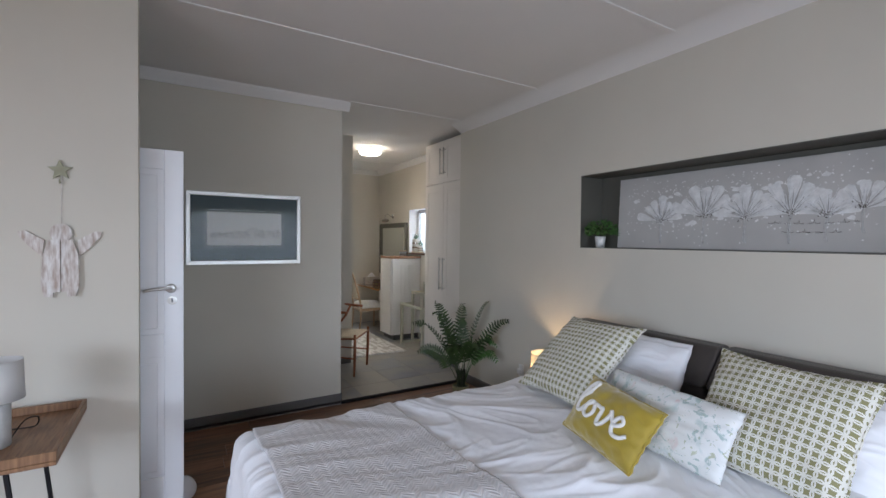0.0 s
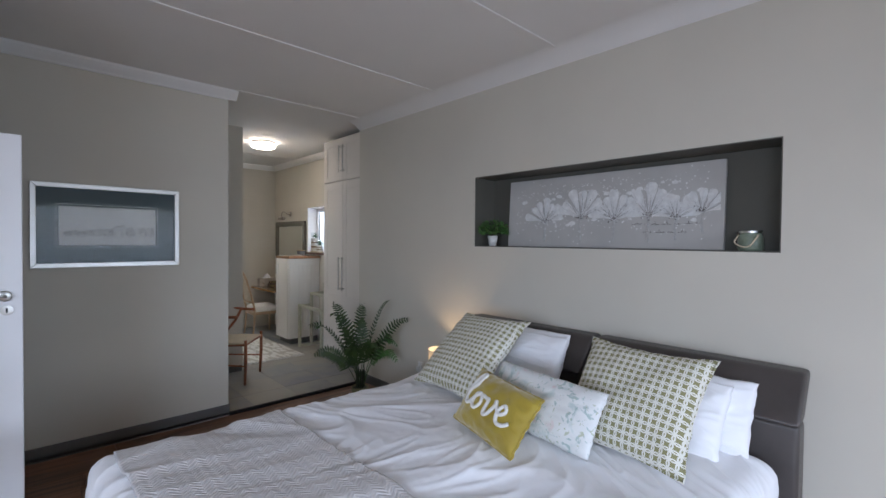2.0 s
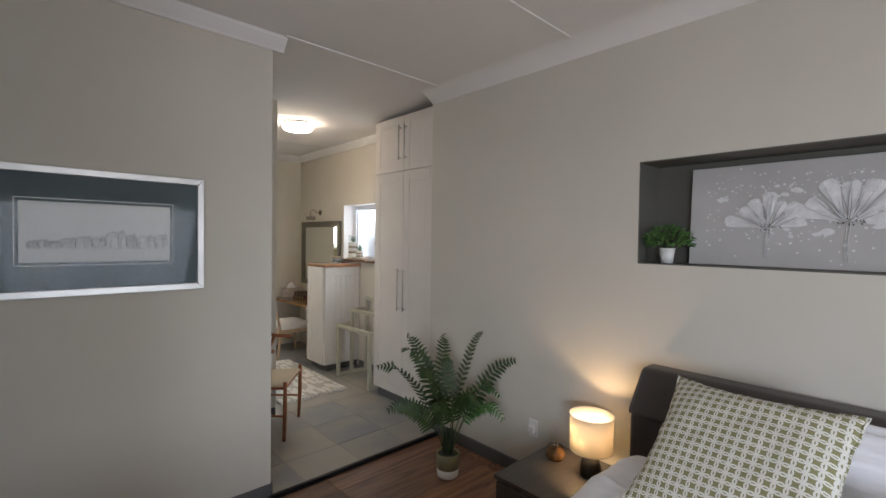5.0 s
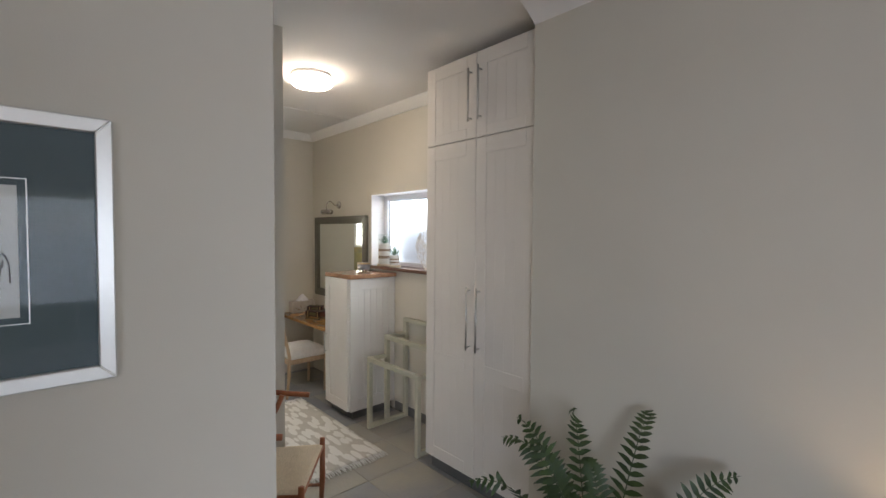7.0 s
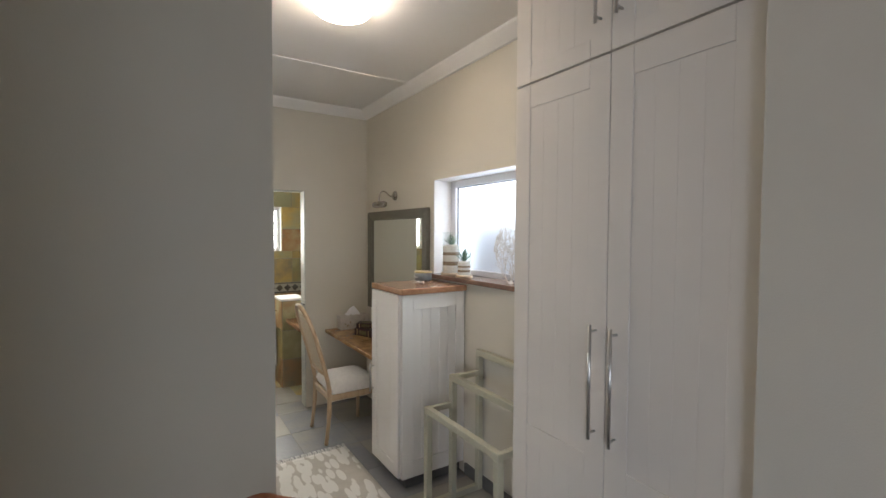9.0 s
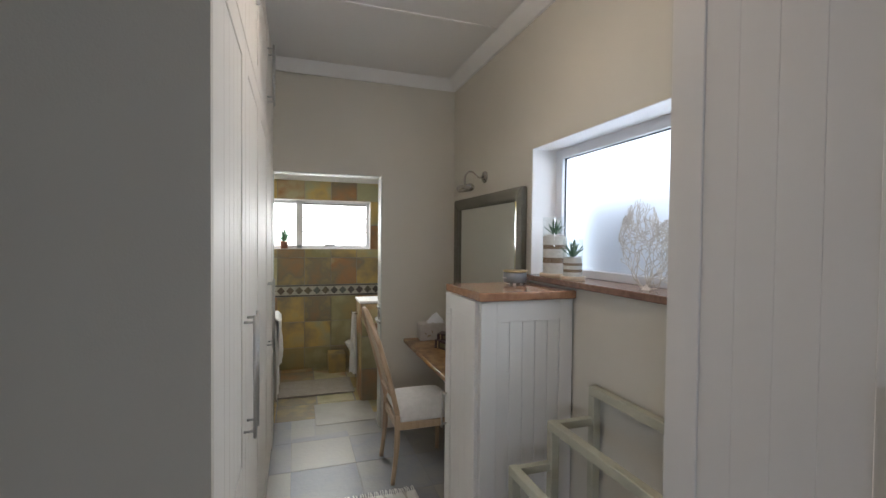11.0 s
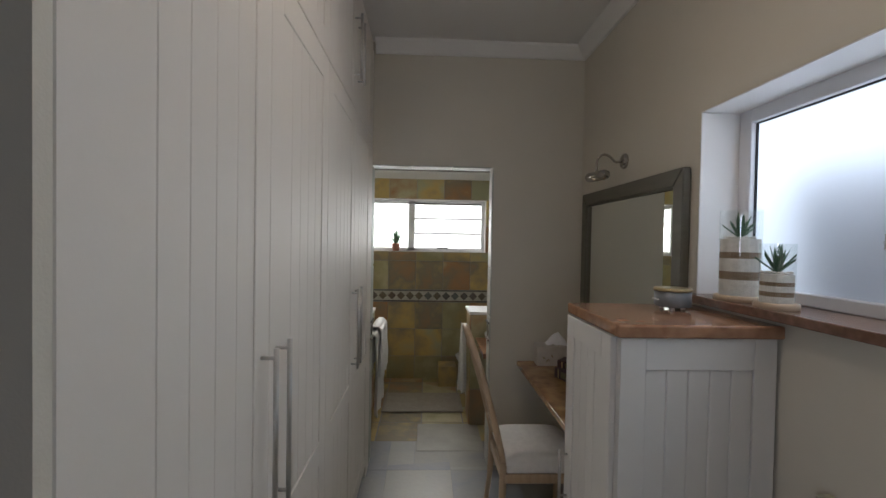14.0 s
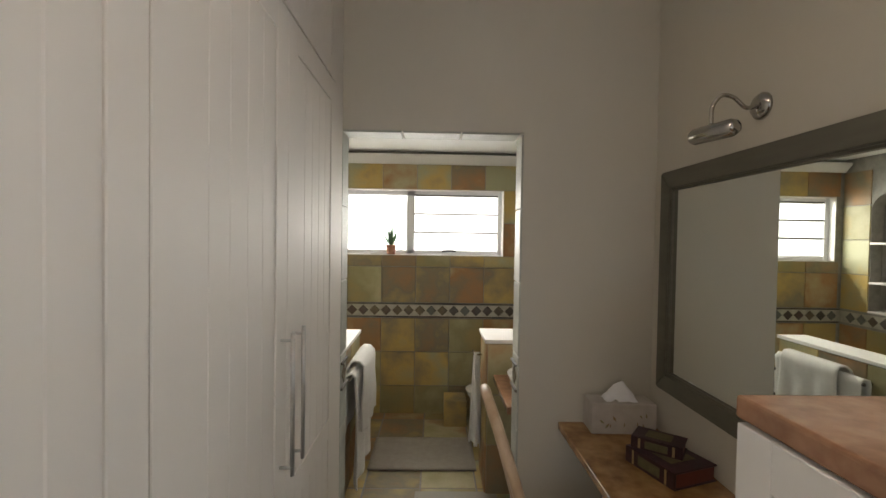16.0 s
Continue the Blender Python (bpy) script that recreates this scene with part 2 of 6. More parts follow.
# colour of the added panel that shades the frosted pane
PANESHADE = mat("blue_grey_panel", (0.22, 0.28, 0.36), 0.85, var=0.06, scale=2)


def mixed(name, col, weight, rough=0.9):
    """A thin diffuser: part of the light goes through, part comes back."""
    m = bpy.data.materials.new(name)
    m.use_nodes = True
    n, l = m.node_tree.nodes, m.node_tree.links
    t, d, x = n.new("ShaderNodeBsdfTranslucent"), n["Principled BSDF"], n.new("ShaderNodeMixShader")
    d.inputs["Base Color"].default_value, d.inputs["Roughness"].default_value = (*col, 1), rough
    t.inputs["Color"].default_value = (*col, 1)
    x.inputs[0].default_value = weight
    l.new(d.outputs[0], x.inputs[1])
    l.new(t.outputs[0], x.inputs[2])
    l.new(x.outputs[0], n["Material Output"].inputs["Surface"])
    return m


FROST = mixed("frosted_glass", (0.90, 0.93, 0.97), 0.68, 0.3)
LOUVRE = mixed("louvre_glass", (0.90, 0.93, 0.92), 0.35, 0.3)
SHADE = mixed("cream_lampshade", (0.84, 0.78, 0.66), 0.45)
SHADEW = mixed("white_lampshade", (0.80, 0.79, 0.77), 0.35)


def glowing(name, col, strength):
    m = plain(name, 0.4, Base_Color=(0.9, 0.9, 0.88, 1))
    b = m.node_tree.nodes["Principled BSDF"]
    b.inputs["Emission Color"].default_value, b.inputs["Emission Strength"].default_value = (*col, 1), strength
    return m


DIFFUSER = glowing("lit_opal_diffuser", (1.0, 0.84, 0.68), 23.0)


def pattern_fabric():
    """Interlocked cream rings on an olive ground."""
    m = bpy.data.materials.new("ring_print_fabric")
    m.use_nodes = True
    n, l = m.node_tree.nodes, m.node_tree.links
    b = n["Principled BSDF"]
    uv = n.new("ShaderNodeTexCoord")
    sep = n.new("ShaderNodeSeparateXYZ")
    l.new(uv.outputs["Object"], sep.inputs[0])

    def op(kind, a, c=None, d=None):
        q = n.new("ShaderNodeMath")
        q.operation = kind
        for i, v in enumerate((a, c, d)):
            if v is None:
                continue
            if isinstance(v, (int, float)):
                q.inputs[i].default_value = v
            else:
                l.new(v, q.inputs[i])
        return q.outputs[0]

    dx = op("MULTIPLY", op("ADD", sep.outputs["X"], sep.outputs["Y"]), 0.7071)
    dy = op("MULTIPLY", op("SUBTRACT", sep.outputs["X"], sep.outputs["Y"]), 0.7071)

    def rings(shift):
        fx = op("SUBTRACT", op("FRACT", op("MULTIPLY_ADD", dx, 22.5, shift)), 0.5)
        fy = op("SUBTRACT", op("FRACT", op("MULTIPLY_ADD", dy, 22.5, shift)), 0.5)
        d = op("SQRT", op("ADD", op("MULTIPLY", fx, fx), op("MULTIPLY", fy, fy)))
        return op("LESS_THAN", op("ABSOLUTE", op("SUBTRACT", d, 0.455)), 0.064)

    both = op("MAXIMUM", rings(0.0), rings(0.5))
    nz = n.new("ShaderNodeTexNoise")
    nz.inputs["Scale"].default_value = 420
    l.new(uv.outputs["Object"], nz.inputs["Vector"])
    mix = n.new("ShaderNodeMix")
    mix.data_type = "RGBA"
    mix.inputs["A"].default_value, mix.inputs["B"].default_value = (0.255, 0.240, 0.115, 1), (0.72, 0.70, 0.63, 1)
    l.new(both, mix.inputs["Factor"])
    l.new(mix.outputs["Result"], b.inputs["Base Color"])
    bp = n.new("ShaderNodeBump")
    bp.inputs["Strength"].default_value, bp.inputs["Distance"].default_value = 0.4, 0.002
    l.new(op("ADD", op("MULTIPLY", nz.outputs["Fac"], 0.5), both), bp.inputs["Height"])
    l.new(bp.outputs[0], b.inputs["Normal"])
    b.inputs["Roughness"].default_value = 0.88
    return m


RINGS = pattern_fabric()


def flower_fabric():
    """White cotton with loose blue-green and blush washes."""
    m = mat("floral_fabric", (0.72, 0.73, 0.72), 0.88, var=0.02, scale=6, bump=0.15, fine=420)
    n, l = m.node_tree.nodes, m.node_tree.links
    b = n["Principled BSDF"]
    tc = [q for q in n if q.type == "TEX_COORD"][0]
    last = b.inputs["Base Color"].links[0].from_socket
    for scale, lo, hi, col in ((9, 0.55, 0.66, (0.44, 0.54, 0.53)), (21, 0.60, 0.64, (0.30, 0.42, 0.40)), (7, 0.63, 0.72, (0.68, 0.48, 0.47)), (30, 0.63, 0.66, (0.38, 0.42, 0.27))):
        nz, mr, mx = n.new("ShaderNodeTexNoise"), n.new("ShaderNodeMapRange"), n.new("ShaderNodeMix")
        nz.inputs["Scale"].default_value, nz.inputs["Detail"].default_value, nz.inputs["Distortion"].default_value = scale, 3, 1.4
        mp = n.new("ShaderNodeMapping")
        mp.inputs["Location"].default_value = (scale, 3 * scale, 0)
        l.new(tc.outputs["Object"], mp.inputs[0])
        l.new(mp.outputs[0], nz.inputs["Vector"])
        mr.inputs["From Min"].default_value, mr.inputs["From Max"].default_value, mr.inputs["To Max"].default_value = lo, hi, 0.75
        l.new(nz.outputs["Fac"], mr.inputs["Value"])
        mx.data_type = "RGBA"
        mx.inputs["B"].default_value = (*col, 1)
        l.new(mr.outputs[0], mx.inputs["Factor"])
        l.new(last, mx.inputs["A"])
        last = mx.outputs["Result"]
    l.new(last, b.inputs["Base Color"])
    return m


FLORAL = flower_fabric()


def herringbone(name, col, lane, pitch, depth):
    """Knit with zigzag ribs: lanes along x, ribs that turn from lane to lane."""
    m = mat(name, col, 0.92, var=0.05, scale=9, bump=0.0, fine=300, sheen=0.25)
    n, l = m.node_tree.nodes, m.node_tree.links
    b = n["Principled BSDF"]
    tc = [q for q in n if q.type == "TEX_COORD"][0]
    sep = n.new("ShaderNodeSeparateXYZ")
    l.new(tc.outputs["Object"], sep.inputs[0])

    def op(kind, a, c):
        q = n.new("ShaderNodeMath")
        q.operation = kind
        for i, v in enumerate((a, c)):
            if isinstance(v, (int, float)):
                q.inputs[i].default_value = v
            else:
                l.new(v, q.inputs[i])
        return q.outputs[0]

    zig = op("PINGPONG", sep.outputs["X"], lane)
    rib = op("SINE", op("MULTIPLY", op("ADD", sep.outputs["Y"], op("MULTIPLY", zig, 0.9)), 2 * math.pi / pitch), 0)
    edge = op("SINE", op("MULTIPLY", sep.outputs["X"], 2 * math.pi / lane), 0)
    bp = n.new("ShaderNodeBump")
    bp.inputs["Strength"].default_value, bp.inputs["Distance"].default_value = 1.0, depth
    l.new(op("ADD", rib, op("MULTIPLY", edge, 0.5)), bp.inputs["Height"])
    l.new(bp.outputs[0], b.inputs["Normal"])
    return m


KNIT = herringbone("cream_knit", (0.66, 0.635, 0.63), 0.034, 0.020, 0.0009)


def rug_weave():
    """Beige flat weave with scattered pale leaf shapes."""
    m = mat("leaf_rug", (0.53, 0.495, 0.445), 0.95, var=0.05, scale=12, bump=0.8, fine=300)
    n, l = m.node_tree.nodes, m.node_tree.links
    b = n["Principled BSDF"]
    tc = [q for q in n if q.type == "TEX_COORD"][0]
    last = b.inputs["Base Color"].links[0].from_socket
    for i, ang in enumerate((35, -40)):
        mp, vo, mr, mx = n.new("ShaderNodeMapping"), n.new("ShaderNodeTexVoronoi"), n.new("ShaderNodeMapRange"), n.new("ShaderNodeMix")
        mp.inputs["Rotation"].default_value, mp.inputs["Scale"].default_value = (0, 0, radians(ang)), (15, 5.0, 0)
        mp.inputs["Location"].default_value = (i * 3.3, i * 1.7, 0)
        vo.inputs["Scale"].default_value = 1.15
        l.new(tc.outputs["Object"], mp.inputs[0])
        l.new(mp.outputs[0], vo.inputs["Vector"])
        mr.inputs["From Min"].default_value, mr.inputs["From Max"].default_value = 0.47, 0.42
        l.new(vo.outputs["Distance"], mr.inputs["Value"])
        mx.data_type = "RGBA"
        mx.inputs["B"].default_value = (0.76, 0.74, 0.70, 1)
        l.new(mr.outputs[0], mx.inputs["Factor"])
        l.new(last, mx.inputs["A"])
        last = mx.outputs["Result"]
    l.new(last, b.inputs["Base Color"])
    return m


RUG = rug_weave()
BOXPAPER = mat("printed_tissue_box", (0.56, 0.52, 0.48), 0.6, col2=(0.47, 0.43, 0.39), scale=18, detail=6)

# ---- building helpers ----


def link(name, bm, material, parent=None, label="", smooth=False):
    me = bpy.data.meshes.new(name)
    if smooth:
        for f in bm.faces:
            f.smooth = True
    bm.to_mesh(me)
    bm.free()
    me.materials.append(material)
    ob = new(name, me)
    if parent is not None:
        ob.parent = parent
    if label:
        ob["label"] = label
    return ob


def part(name, bm, material, parent, label="", smooth=False):
    return link(name, bm, material, parent, label, smooth)


def thing(name, label, category, m=None, group="", kind=""):
    ob = new(name)
    ob.empty_display_size = 0.1
    if m is not None:
        ob.matrix_world = m
    return tagged(ob, label, category, group, kind)


def structure(ob, label, category):
    return tagged(ob, label, category, kind="structure")


def box(bm, x0, y0, z0, x1, y1, z1, bev=0.0, seg=2):
    vs = [bm.verts.new((x, y, z)) for x in (x0, x1) for y in (y0, y1) for z in (z0, z1)]
    fs = [bm.faces.new([vs[i] for i in q]) for q in ((0, 1, 3, 2), (4, 6, 7, 5), (0, 4, 5, 1), (2, 3, 7, 6), (0, 2, 6, 4), (1, 5, 7, 3))]
    if bev:
        es = list({e for f in fs for e in f.edges})
        bmesh.ops.bevel(bm, geom=es, offset=bev, segments=seg, affect="EDGES", profile=0.6)
    return bm


def B(x0, y0, z0, x1, y1, z1, bev=0.0, seg=2):
    return box(bmesh.new(), x0, y0, z0, x1, y1, z1, bev, seg)


def prism(bm, pts, axis, a0, a1):
    """A flat outline (two coordinates a point) drawn out along one axis."""
    def at(p, a):
        return {"x": (a, p[0], p[1]), "y": (p[0], a, p[1]), "z": (p[0], p[1], a)}[axis]
    lo, hi = [bm.verts.new(at(p, a0)) for p in pts], [bm.verts.new(at(p, a1)) for p in pts]
    k = len(pts)
    fs = [bm.faces.new(lo), bm.faces.new(hi[::-1])]
    for i in range(k):
        fs.append(bm.faces.new((lo[i], hi[i], hi[(i + 1) % k], lo[(i + 1) % k])))
    bmesh.ops.recalc_face_normals(bm, faces=fs)
    return bm


def lathe(bm, prof, seg=28, c=(0, 0, 0), sx=1.0, sy=1.0):
    rings = []
    for r, z in prof:
        if r < 1e-5:
            rings.append([bm.verts.new((c[0], c[1], c[2] + z))])
        else:
            rings.append([bm.verts.new((c[0] + sx * r * math.cos(2 * math.pi * i / seg), c[1] + sy * r * math.sin(2 * math.pi * i / seg), c[2] + z)) for i in range(seg)])
    for a, b in zip(rings, rings[1:]):
        for i in range(seg):
            j = (i + 1) % seg
            if len(a) == 1 and len(b) > 1:
                bm.faces.new((a[0], b[j], b[i]))
            elif len(b) == 1 and len(a) > 1:
                bm.faces.new((a[i], a[j], b[0]))
            elif len(a) > 1:
                bm.faces.new((a[i], a[j], b[j], b[i]))
    return bm


def tube(bm, pts, r, seg=8, closed=False, cap=True):
    """A round bar along points; r is one radius or one for each point."""
    pts = [Vector(p) for p in pts]
    k = len(pts)
    rs = [r] * k if isinstance(r, (int, float)) else list(r)
    rings, prev = [], None
    for i, p in enumerate(pts):
        d = (pts[(i + 1) % k] - pts[i - 1]) if closed else (pts[min(i + 1, k - 1)] - pts[max(i - 1, 0)])
        d.normalize()
        u = (prev - d * prev.dot(d)) if prev is not None else d.orthogonal()
        if u.length < 1e-5:
            u = d.orthogonal()
        u.normalize()
        prev = u
        w = d.cross(u)
        rings.append([bm.verts.new(p + (u * math.cos(2 * math.pi * j / seg) + w * math.sin(2 * math.pi * j / seg)) * rs[i]) for j in range(seg)])
    for a, b in zip(rings, rings[1:] + (rings[:1] if closed else [])):
        for j in range(seg):
            bm.faces.new((a[j], a[(j + 1) % seg], b[(j + 1) % seg], b[j]))
    if cap and not closed and seg > 2:
        bm.faces.new(rings[0][::-1])
        bm.faces.new(rings[-1])
    return bm


def smooth_path(pts, n=8):
    """Catmull-Rom points through the given ones."""
    p = [Vector(q) for q in pts]
    out = []
    for i in range(len(p) - 1):
        a, b, c, d = p[max(i - 1, 0)], p[i], p[i + 1], p[min(i + 2, len(p) - 1)]
        for j in range(n):
            t = j / n
            out.append(0.5 * ((2 * b) + (c - a) * t + (2 * a - 5 * b + 4 * c - d) * t * t + (3 * b - a - 3 * c + d) * t ** 3))
    return out + [p[-1]]


def sheet(fn, nu, nv, bm=None):
    """A quad sheet from fn(u, v), u and v from 0 to 1."""
    bm = bm or bmesh.new()
    g = [[bm.verts.new(fn(i / nu, j / nv)) for j in range(nv + 1)] for i in range(nu + 1)]
    for i in range(nu):
        for j in range(nv):
            bm.faces.new((g[i][j], g[i + 1][j], g[i + 1][j + 1], g[i][j + 1]))
    return bm


def piece_mesh(name, w, l, h, ch, material):
    """A slab with a chamfered top, its low corner at the origin."""
    bm = bmesh.new()
    rows = [[bm.verts.new((x, y, z)) for x, y in ((i, i), (w - i, i), (w - i, l - i), (i, l - i))] for i, z in ((0, 0), (0, h - ch), (ch, h))]
    for a, b in zip(rows, rows[1:]):
        for i in range(4):
            bm.faces.new((a[i], a[(i + 1) % 4], b[(i + 1) % 4], b[i]))
    bm.faces.new(rows[-1])
    me = bpy.data.meshes.new(name)
    bm.to_mesh(me)
    bm.free()
    me.materials.append(material)
    return me


def piece(name, me, m, parent):
    ob = new(name, me)
    ob.parent = parent
    ob.matrix_basis = m
    return ob


def frame_from(right, up, at):
    """A pose whose x runs along right, y nearly along up, at a place."""
    x = Vector(right).normalized()
    z = x.cross(Vector(up)).normalized()
    y = z.cross(x)
    m = Matrix((x, y, z)).transposed().to_4x4()
    m.translation = at
    return m

# ---- structure: walls, openings, ceilings ----
CZ = 2.87


def wall(name, bm, label, material=WALL):
    return structure(link(name, bm, material), label, "wall")


# bedroom
w = bmesh.new()
NX, NY0, NY1, NZ0, NZ1 = 2.905, 0.488, 2.555, 1.512, 2.088
box(w, NX, -2.7, -0.1, 3.40, NY0, CZ)
box(w, NX, NY1, -0.1, 3.40, 4.335, CZ)
box(w, NX, NY0, -0.1, 3.40, NY1, NZ0)
box(w, NX, NY0, NZ1, 3.40, NY1, CZ)
box(w, 3.16, NY0, NZ0, 3.40, NY1, NZ1)
wall("wall_east", w, "warm greige painted wall behind the bed with a long recess")
e = 0.006
for q in ((NX + 0.001, NY0, NZ0, 3.16, NY0 + e, NZ1), (NX + 0.001, NY1 - e, NZ0, 3.16, NY1, NZ1), (NX + 0.001, NY0 + e, NZ0, 3.16, NY1 - e, NZ0 + e),
          (NX + 0.001, NY0 + e, NZ1 - e, 3.16, NY1 - e, NZ1), (3.16 - e, NY0 + e, NZ0 + e, 3.16, NY1 - e, NZ1 - e)):
    structure(link("niche_lining", B(*q), NICHE), "dark olive grey painted lining of the wall recess", "niche")
wall("wall_north", B(-0.72, 4.23, -0.1, 1.478, 4.35, CZ), "warm greige painted wall with a framed picture")
wall("wall_north_short", B(-3.1, 2.85, -0.1, -0.045, 2.95, CZ), "warm greige painted wall with an angel ornament")
w = bmesh.new()
box(w, -0.84, 2.95, 0, -0.72, 3.02, CZ)
box(w, -0.84, 3.86, 0, -0.72, 4.35, CZ)
box(w, -0.84, 3.02, 2.06, -0.72, 3.86, CZ)
wall("wall_passage", w, "greige painted wall with a doorway")
wall("wall_passage_end", B(-1.9, 2.95, 0, -1.8, 4.35, CZ), "plain greige passage wall")
w = bmesh.new()
box(w, -3.2, -2.7, -0.1, -3.1, -2.45, CZ)
box(w, -3.2, 0.05, -0.1, -3.1, 2.95, CZ)
box(w, -3.2, -2.45, -0.1, -3.1, 0.05, 0.75)
box(w, -3.2, -2.45, 2.25, -3.1, 0.05, CZ)
wall("wall_west", w, "greige painted wall with a window")
w = bmesh.new()
box(w, -3.2, -2.85, -0.1, -0.1, -2.7, CZ)
box(w, 2.7, -2.85, -0.1, 3.40, -2.7, CZ)
box(w, -0.1, -2.85, 2.3, 2.7, -2.7, CZ)
wall("wall_south", w, "greige painted wall with a wide glazed opening")

# dressing area
wall("wall_lobby", B(0.2, 5.452, 0, 2.010, 5.474, CZ), "greige painted wall at the end of the wardrobes")
wall("wall_lobby_west", B(0.1, 4.35, 0, 0.2, 5.47, CZ), "plain greige wall beside the chair")
wall("wall_lobby_north", B(-1.9, 4.35, 0, 0.1, 4.45, CZ), "plain greige wall")
WY0, WY1, WZ0, WZ1 = 5.30, 6.725, 1.357, 2.068
w = bmesh.new()
box(w, 3.44, 4.2, 0, 3.66, WY0, CZ)
box(w, 3.44, WY1, 0, 3.66, 8.2, CZ)
box(w, 3.44, WY0, 0, 3.66, WY1, WZ0 - 0.03)
box(w, 3.44, WY0, WZ1, 3.66, WY1, CZ)
wall("wall_dressing_east", w, "cream painted wall with a frosted window")
r = bmesh.new()
box(r, 3.442, WY1 - 0.004, WZ0, 3.605, WY1, WZ1)
box(r, 3.442, WY0, WZ0, 3.605, WY0 + 0.004, WZ1)
box(r, 3.442, WY0 + 0.004, WZ1 - 0.004, 3.605, WY1 - 0.004, WZ1)
structure(link("window_reveal", r, REVEAL), "white painted window reveal", "reveal")
w = bmesh.new()
DX0, DX1, DZ = 1.998, 2.828, 2.052
box(w, 0.62, 8.03, 0, DX0, 8.17, CZ)
box(w, DX1, 8.03, 0, 3.44, 8.17, CZ)
box(w, DX0, 8.03, DZ, DX1, 8.17, CZ)
wall("wall_dressing_north", w, "cream painted wall with an opening into the bathroom")
wall("wall_dressing_west", B(0.1, 5.47, 0, 0.2, 8.03, CZ), "plain wall behind the wardrobes")

# bathroom
BY = 9.95
BX0, BX1, BZ0, BZ1 = 0.78, 3.042, 1.415, 2.0
w = bmesh.new()
box(w, 0.62, BY, -0.05, BX0, BY + 0.2, 2.45)
box(w, BX1, BY, -0.05, 3.62, BY + 0.2, 2.45)
box(w, BX0, BY, -0.05, BX1, BY + 0.2, BZ0)
box(w, BX0, BY, BZ1, BX1, BY + 0.2, 2.45)
bath_back = wall("wall_bathroom_north", w, "slate tiled bathroom wall with a long frosted window", GROUT)
AY0, AY1, AZ0, AZ1 = 9.385, 9.683, 0.993, 2.005
w = bmesh.new()
box(w, 0.62, 8.17, -0.05, 0.72, AY0, 2.45)
box(w, 0.62, AY1, -0.05, 0.72, BY, 2.45)
box(w, 0.62, AY0, -0.05, 0.72, AY1, AZ0)
box(w, 0.62, AY0, AZ1, 0.72, AY1, 2.45)
box(w, 0.56, AY0 - 0.02, AZ0 - 0.02, 0.62, AY1 + 0.02, AZ1 + 0.02)
ar = (AY1 - AY0) / 2
for sd in (-1, 1):
    ym, zc = (AY0 + AY1) / 2, AZ1 - ar
    prism(w, [(ym + sd * ar, AZ1), (ym, AZ1)] + [(ym + sd * ar * math.sin(k * math.pi / 16), zc + ar * math.cos(k * math.pi / 16)) for k in range(0, 9)], "x", 0.62, 0.724)
bath_left = wall("wall_bathroom_west", w, "slate tiled bathroom wall with an arched shelf niche", GROUT)
for z in (1.24, 1.575):
    structure(link("niche_shelf", B(0.622, AY0 + 0.002, z, 0.735, AY1 - 0.002, z + 0.018, 0.003, 1), REVEAL), "white shelf in the arched bathroom niche", "shelf")
structure(link("niche_sill", B(0.622, AY0 + 0.002, AZ0 + 0.001, 0.738, AY1 - 0.002, AZ0 + 0.016, 0.003, 1), REVEAL), "white sill of the arched bathroom niche", "sill")
bath_right = wall("wall_bathroom_east", B(3.40, 8.2, -0.05, 3.62, BY, 2.45), "slate tiled bathroom wall", GROUT)
r = bmesh.new()
box(r, BX0, BY + 0.004, BZ0, BX1, BY + 0.11, BZ0 + 0.006)
box(r, BX0, BY + 0.004, BZ1 - 0.006, BX1, BY + 0.11, BZ1)
box(r, BX1 - 0.006, BY + 0.004, BZ0 + 0.006, BX1, BY + 0.11, BZ1 - 0.006)
box(r, BX0, BY + 0.004, BZ0 + 0.006, BX0 + 0.006, BY + 0.11, BZ1 - 0.006)
structure(link("bathroom_window_reveal", r, REVEAL), "white plaster reveal round the bathroom window", "reveal")

# ceilings
c = bmesh.new()
box(c, -3.2, -2.85, CZ, 3.62, 8.2, CZ + 0.1)
for y, x0, x1 in ((0.50, -3.1, 2.83), (1.72, -3.1, 2.83), (2.945, -0.05, 2.83), (4.145, 1.52, 2.83), (7.045, 2.0, 3.36), (-0.72, -3.1, 2.83)):
    box(c, x0, y - 0.019, CZ - 0.007, x1, y + 0.019, CZ, 0.002, 1)
structure(link("ceiling", c, CEIL), "white ceiling boards with slim cover strips", "ceiling")
c = B(0.62, 8.17, 2.33, 3.62, BY + 0.2, 2.43)
structure(link("ceiling_bathroom", c, CEIL), "white bathroom ceiling", "ceiling")
CORN = ((0, 0), (0.018, 0), (0.026, 0.012), (0.055, 0.040), (0.075, 0.062), (0.082, 0.078), (0, 0.078))


def cornice(name, axis, wallpos, sign, a0, a1, top=CZ):
    bm = bmesh.new()
    prism(bm, [(wallpos + sign * d, top - 0.08 + z) for d, z in CORN], axis, a0, a1)
    return structure(link(name, bm, TRIM), "white moulded plaster cornice", "cornice")


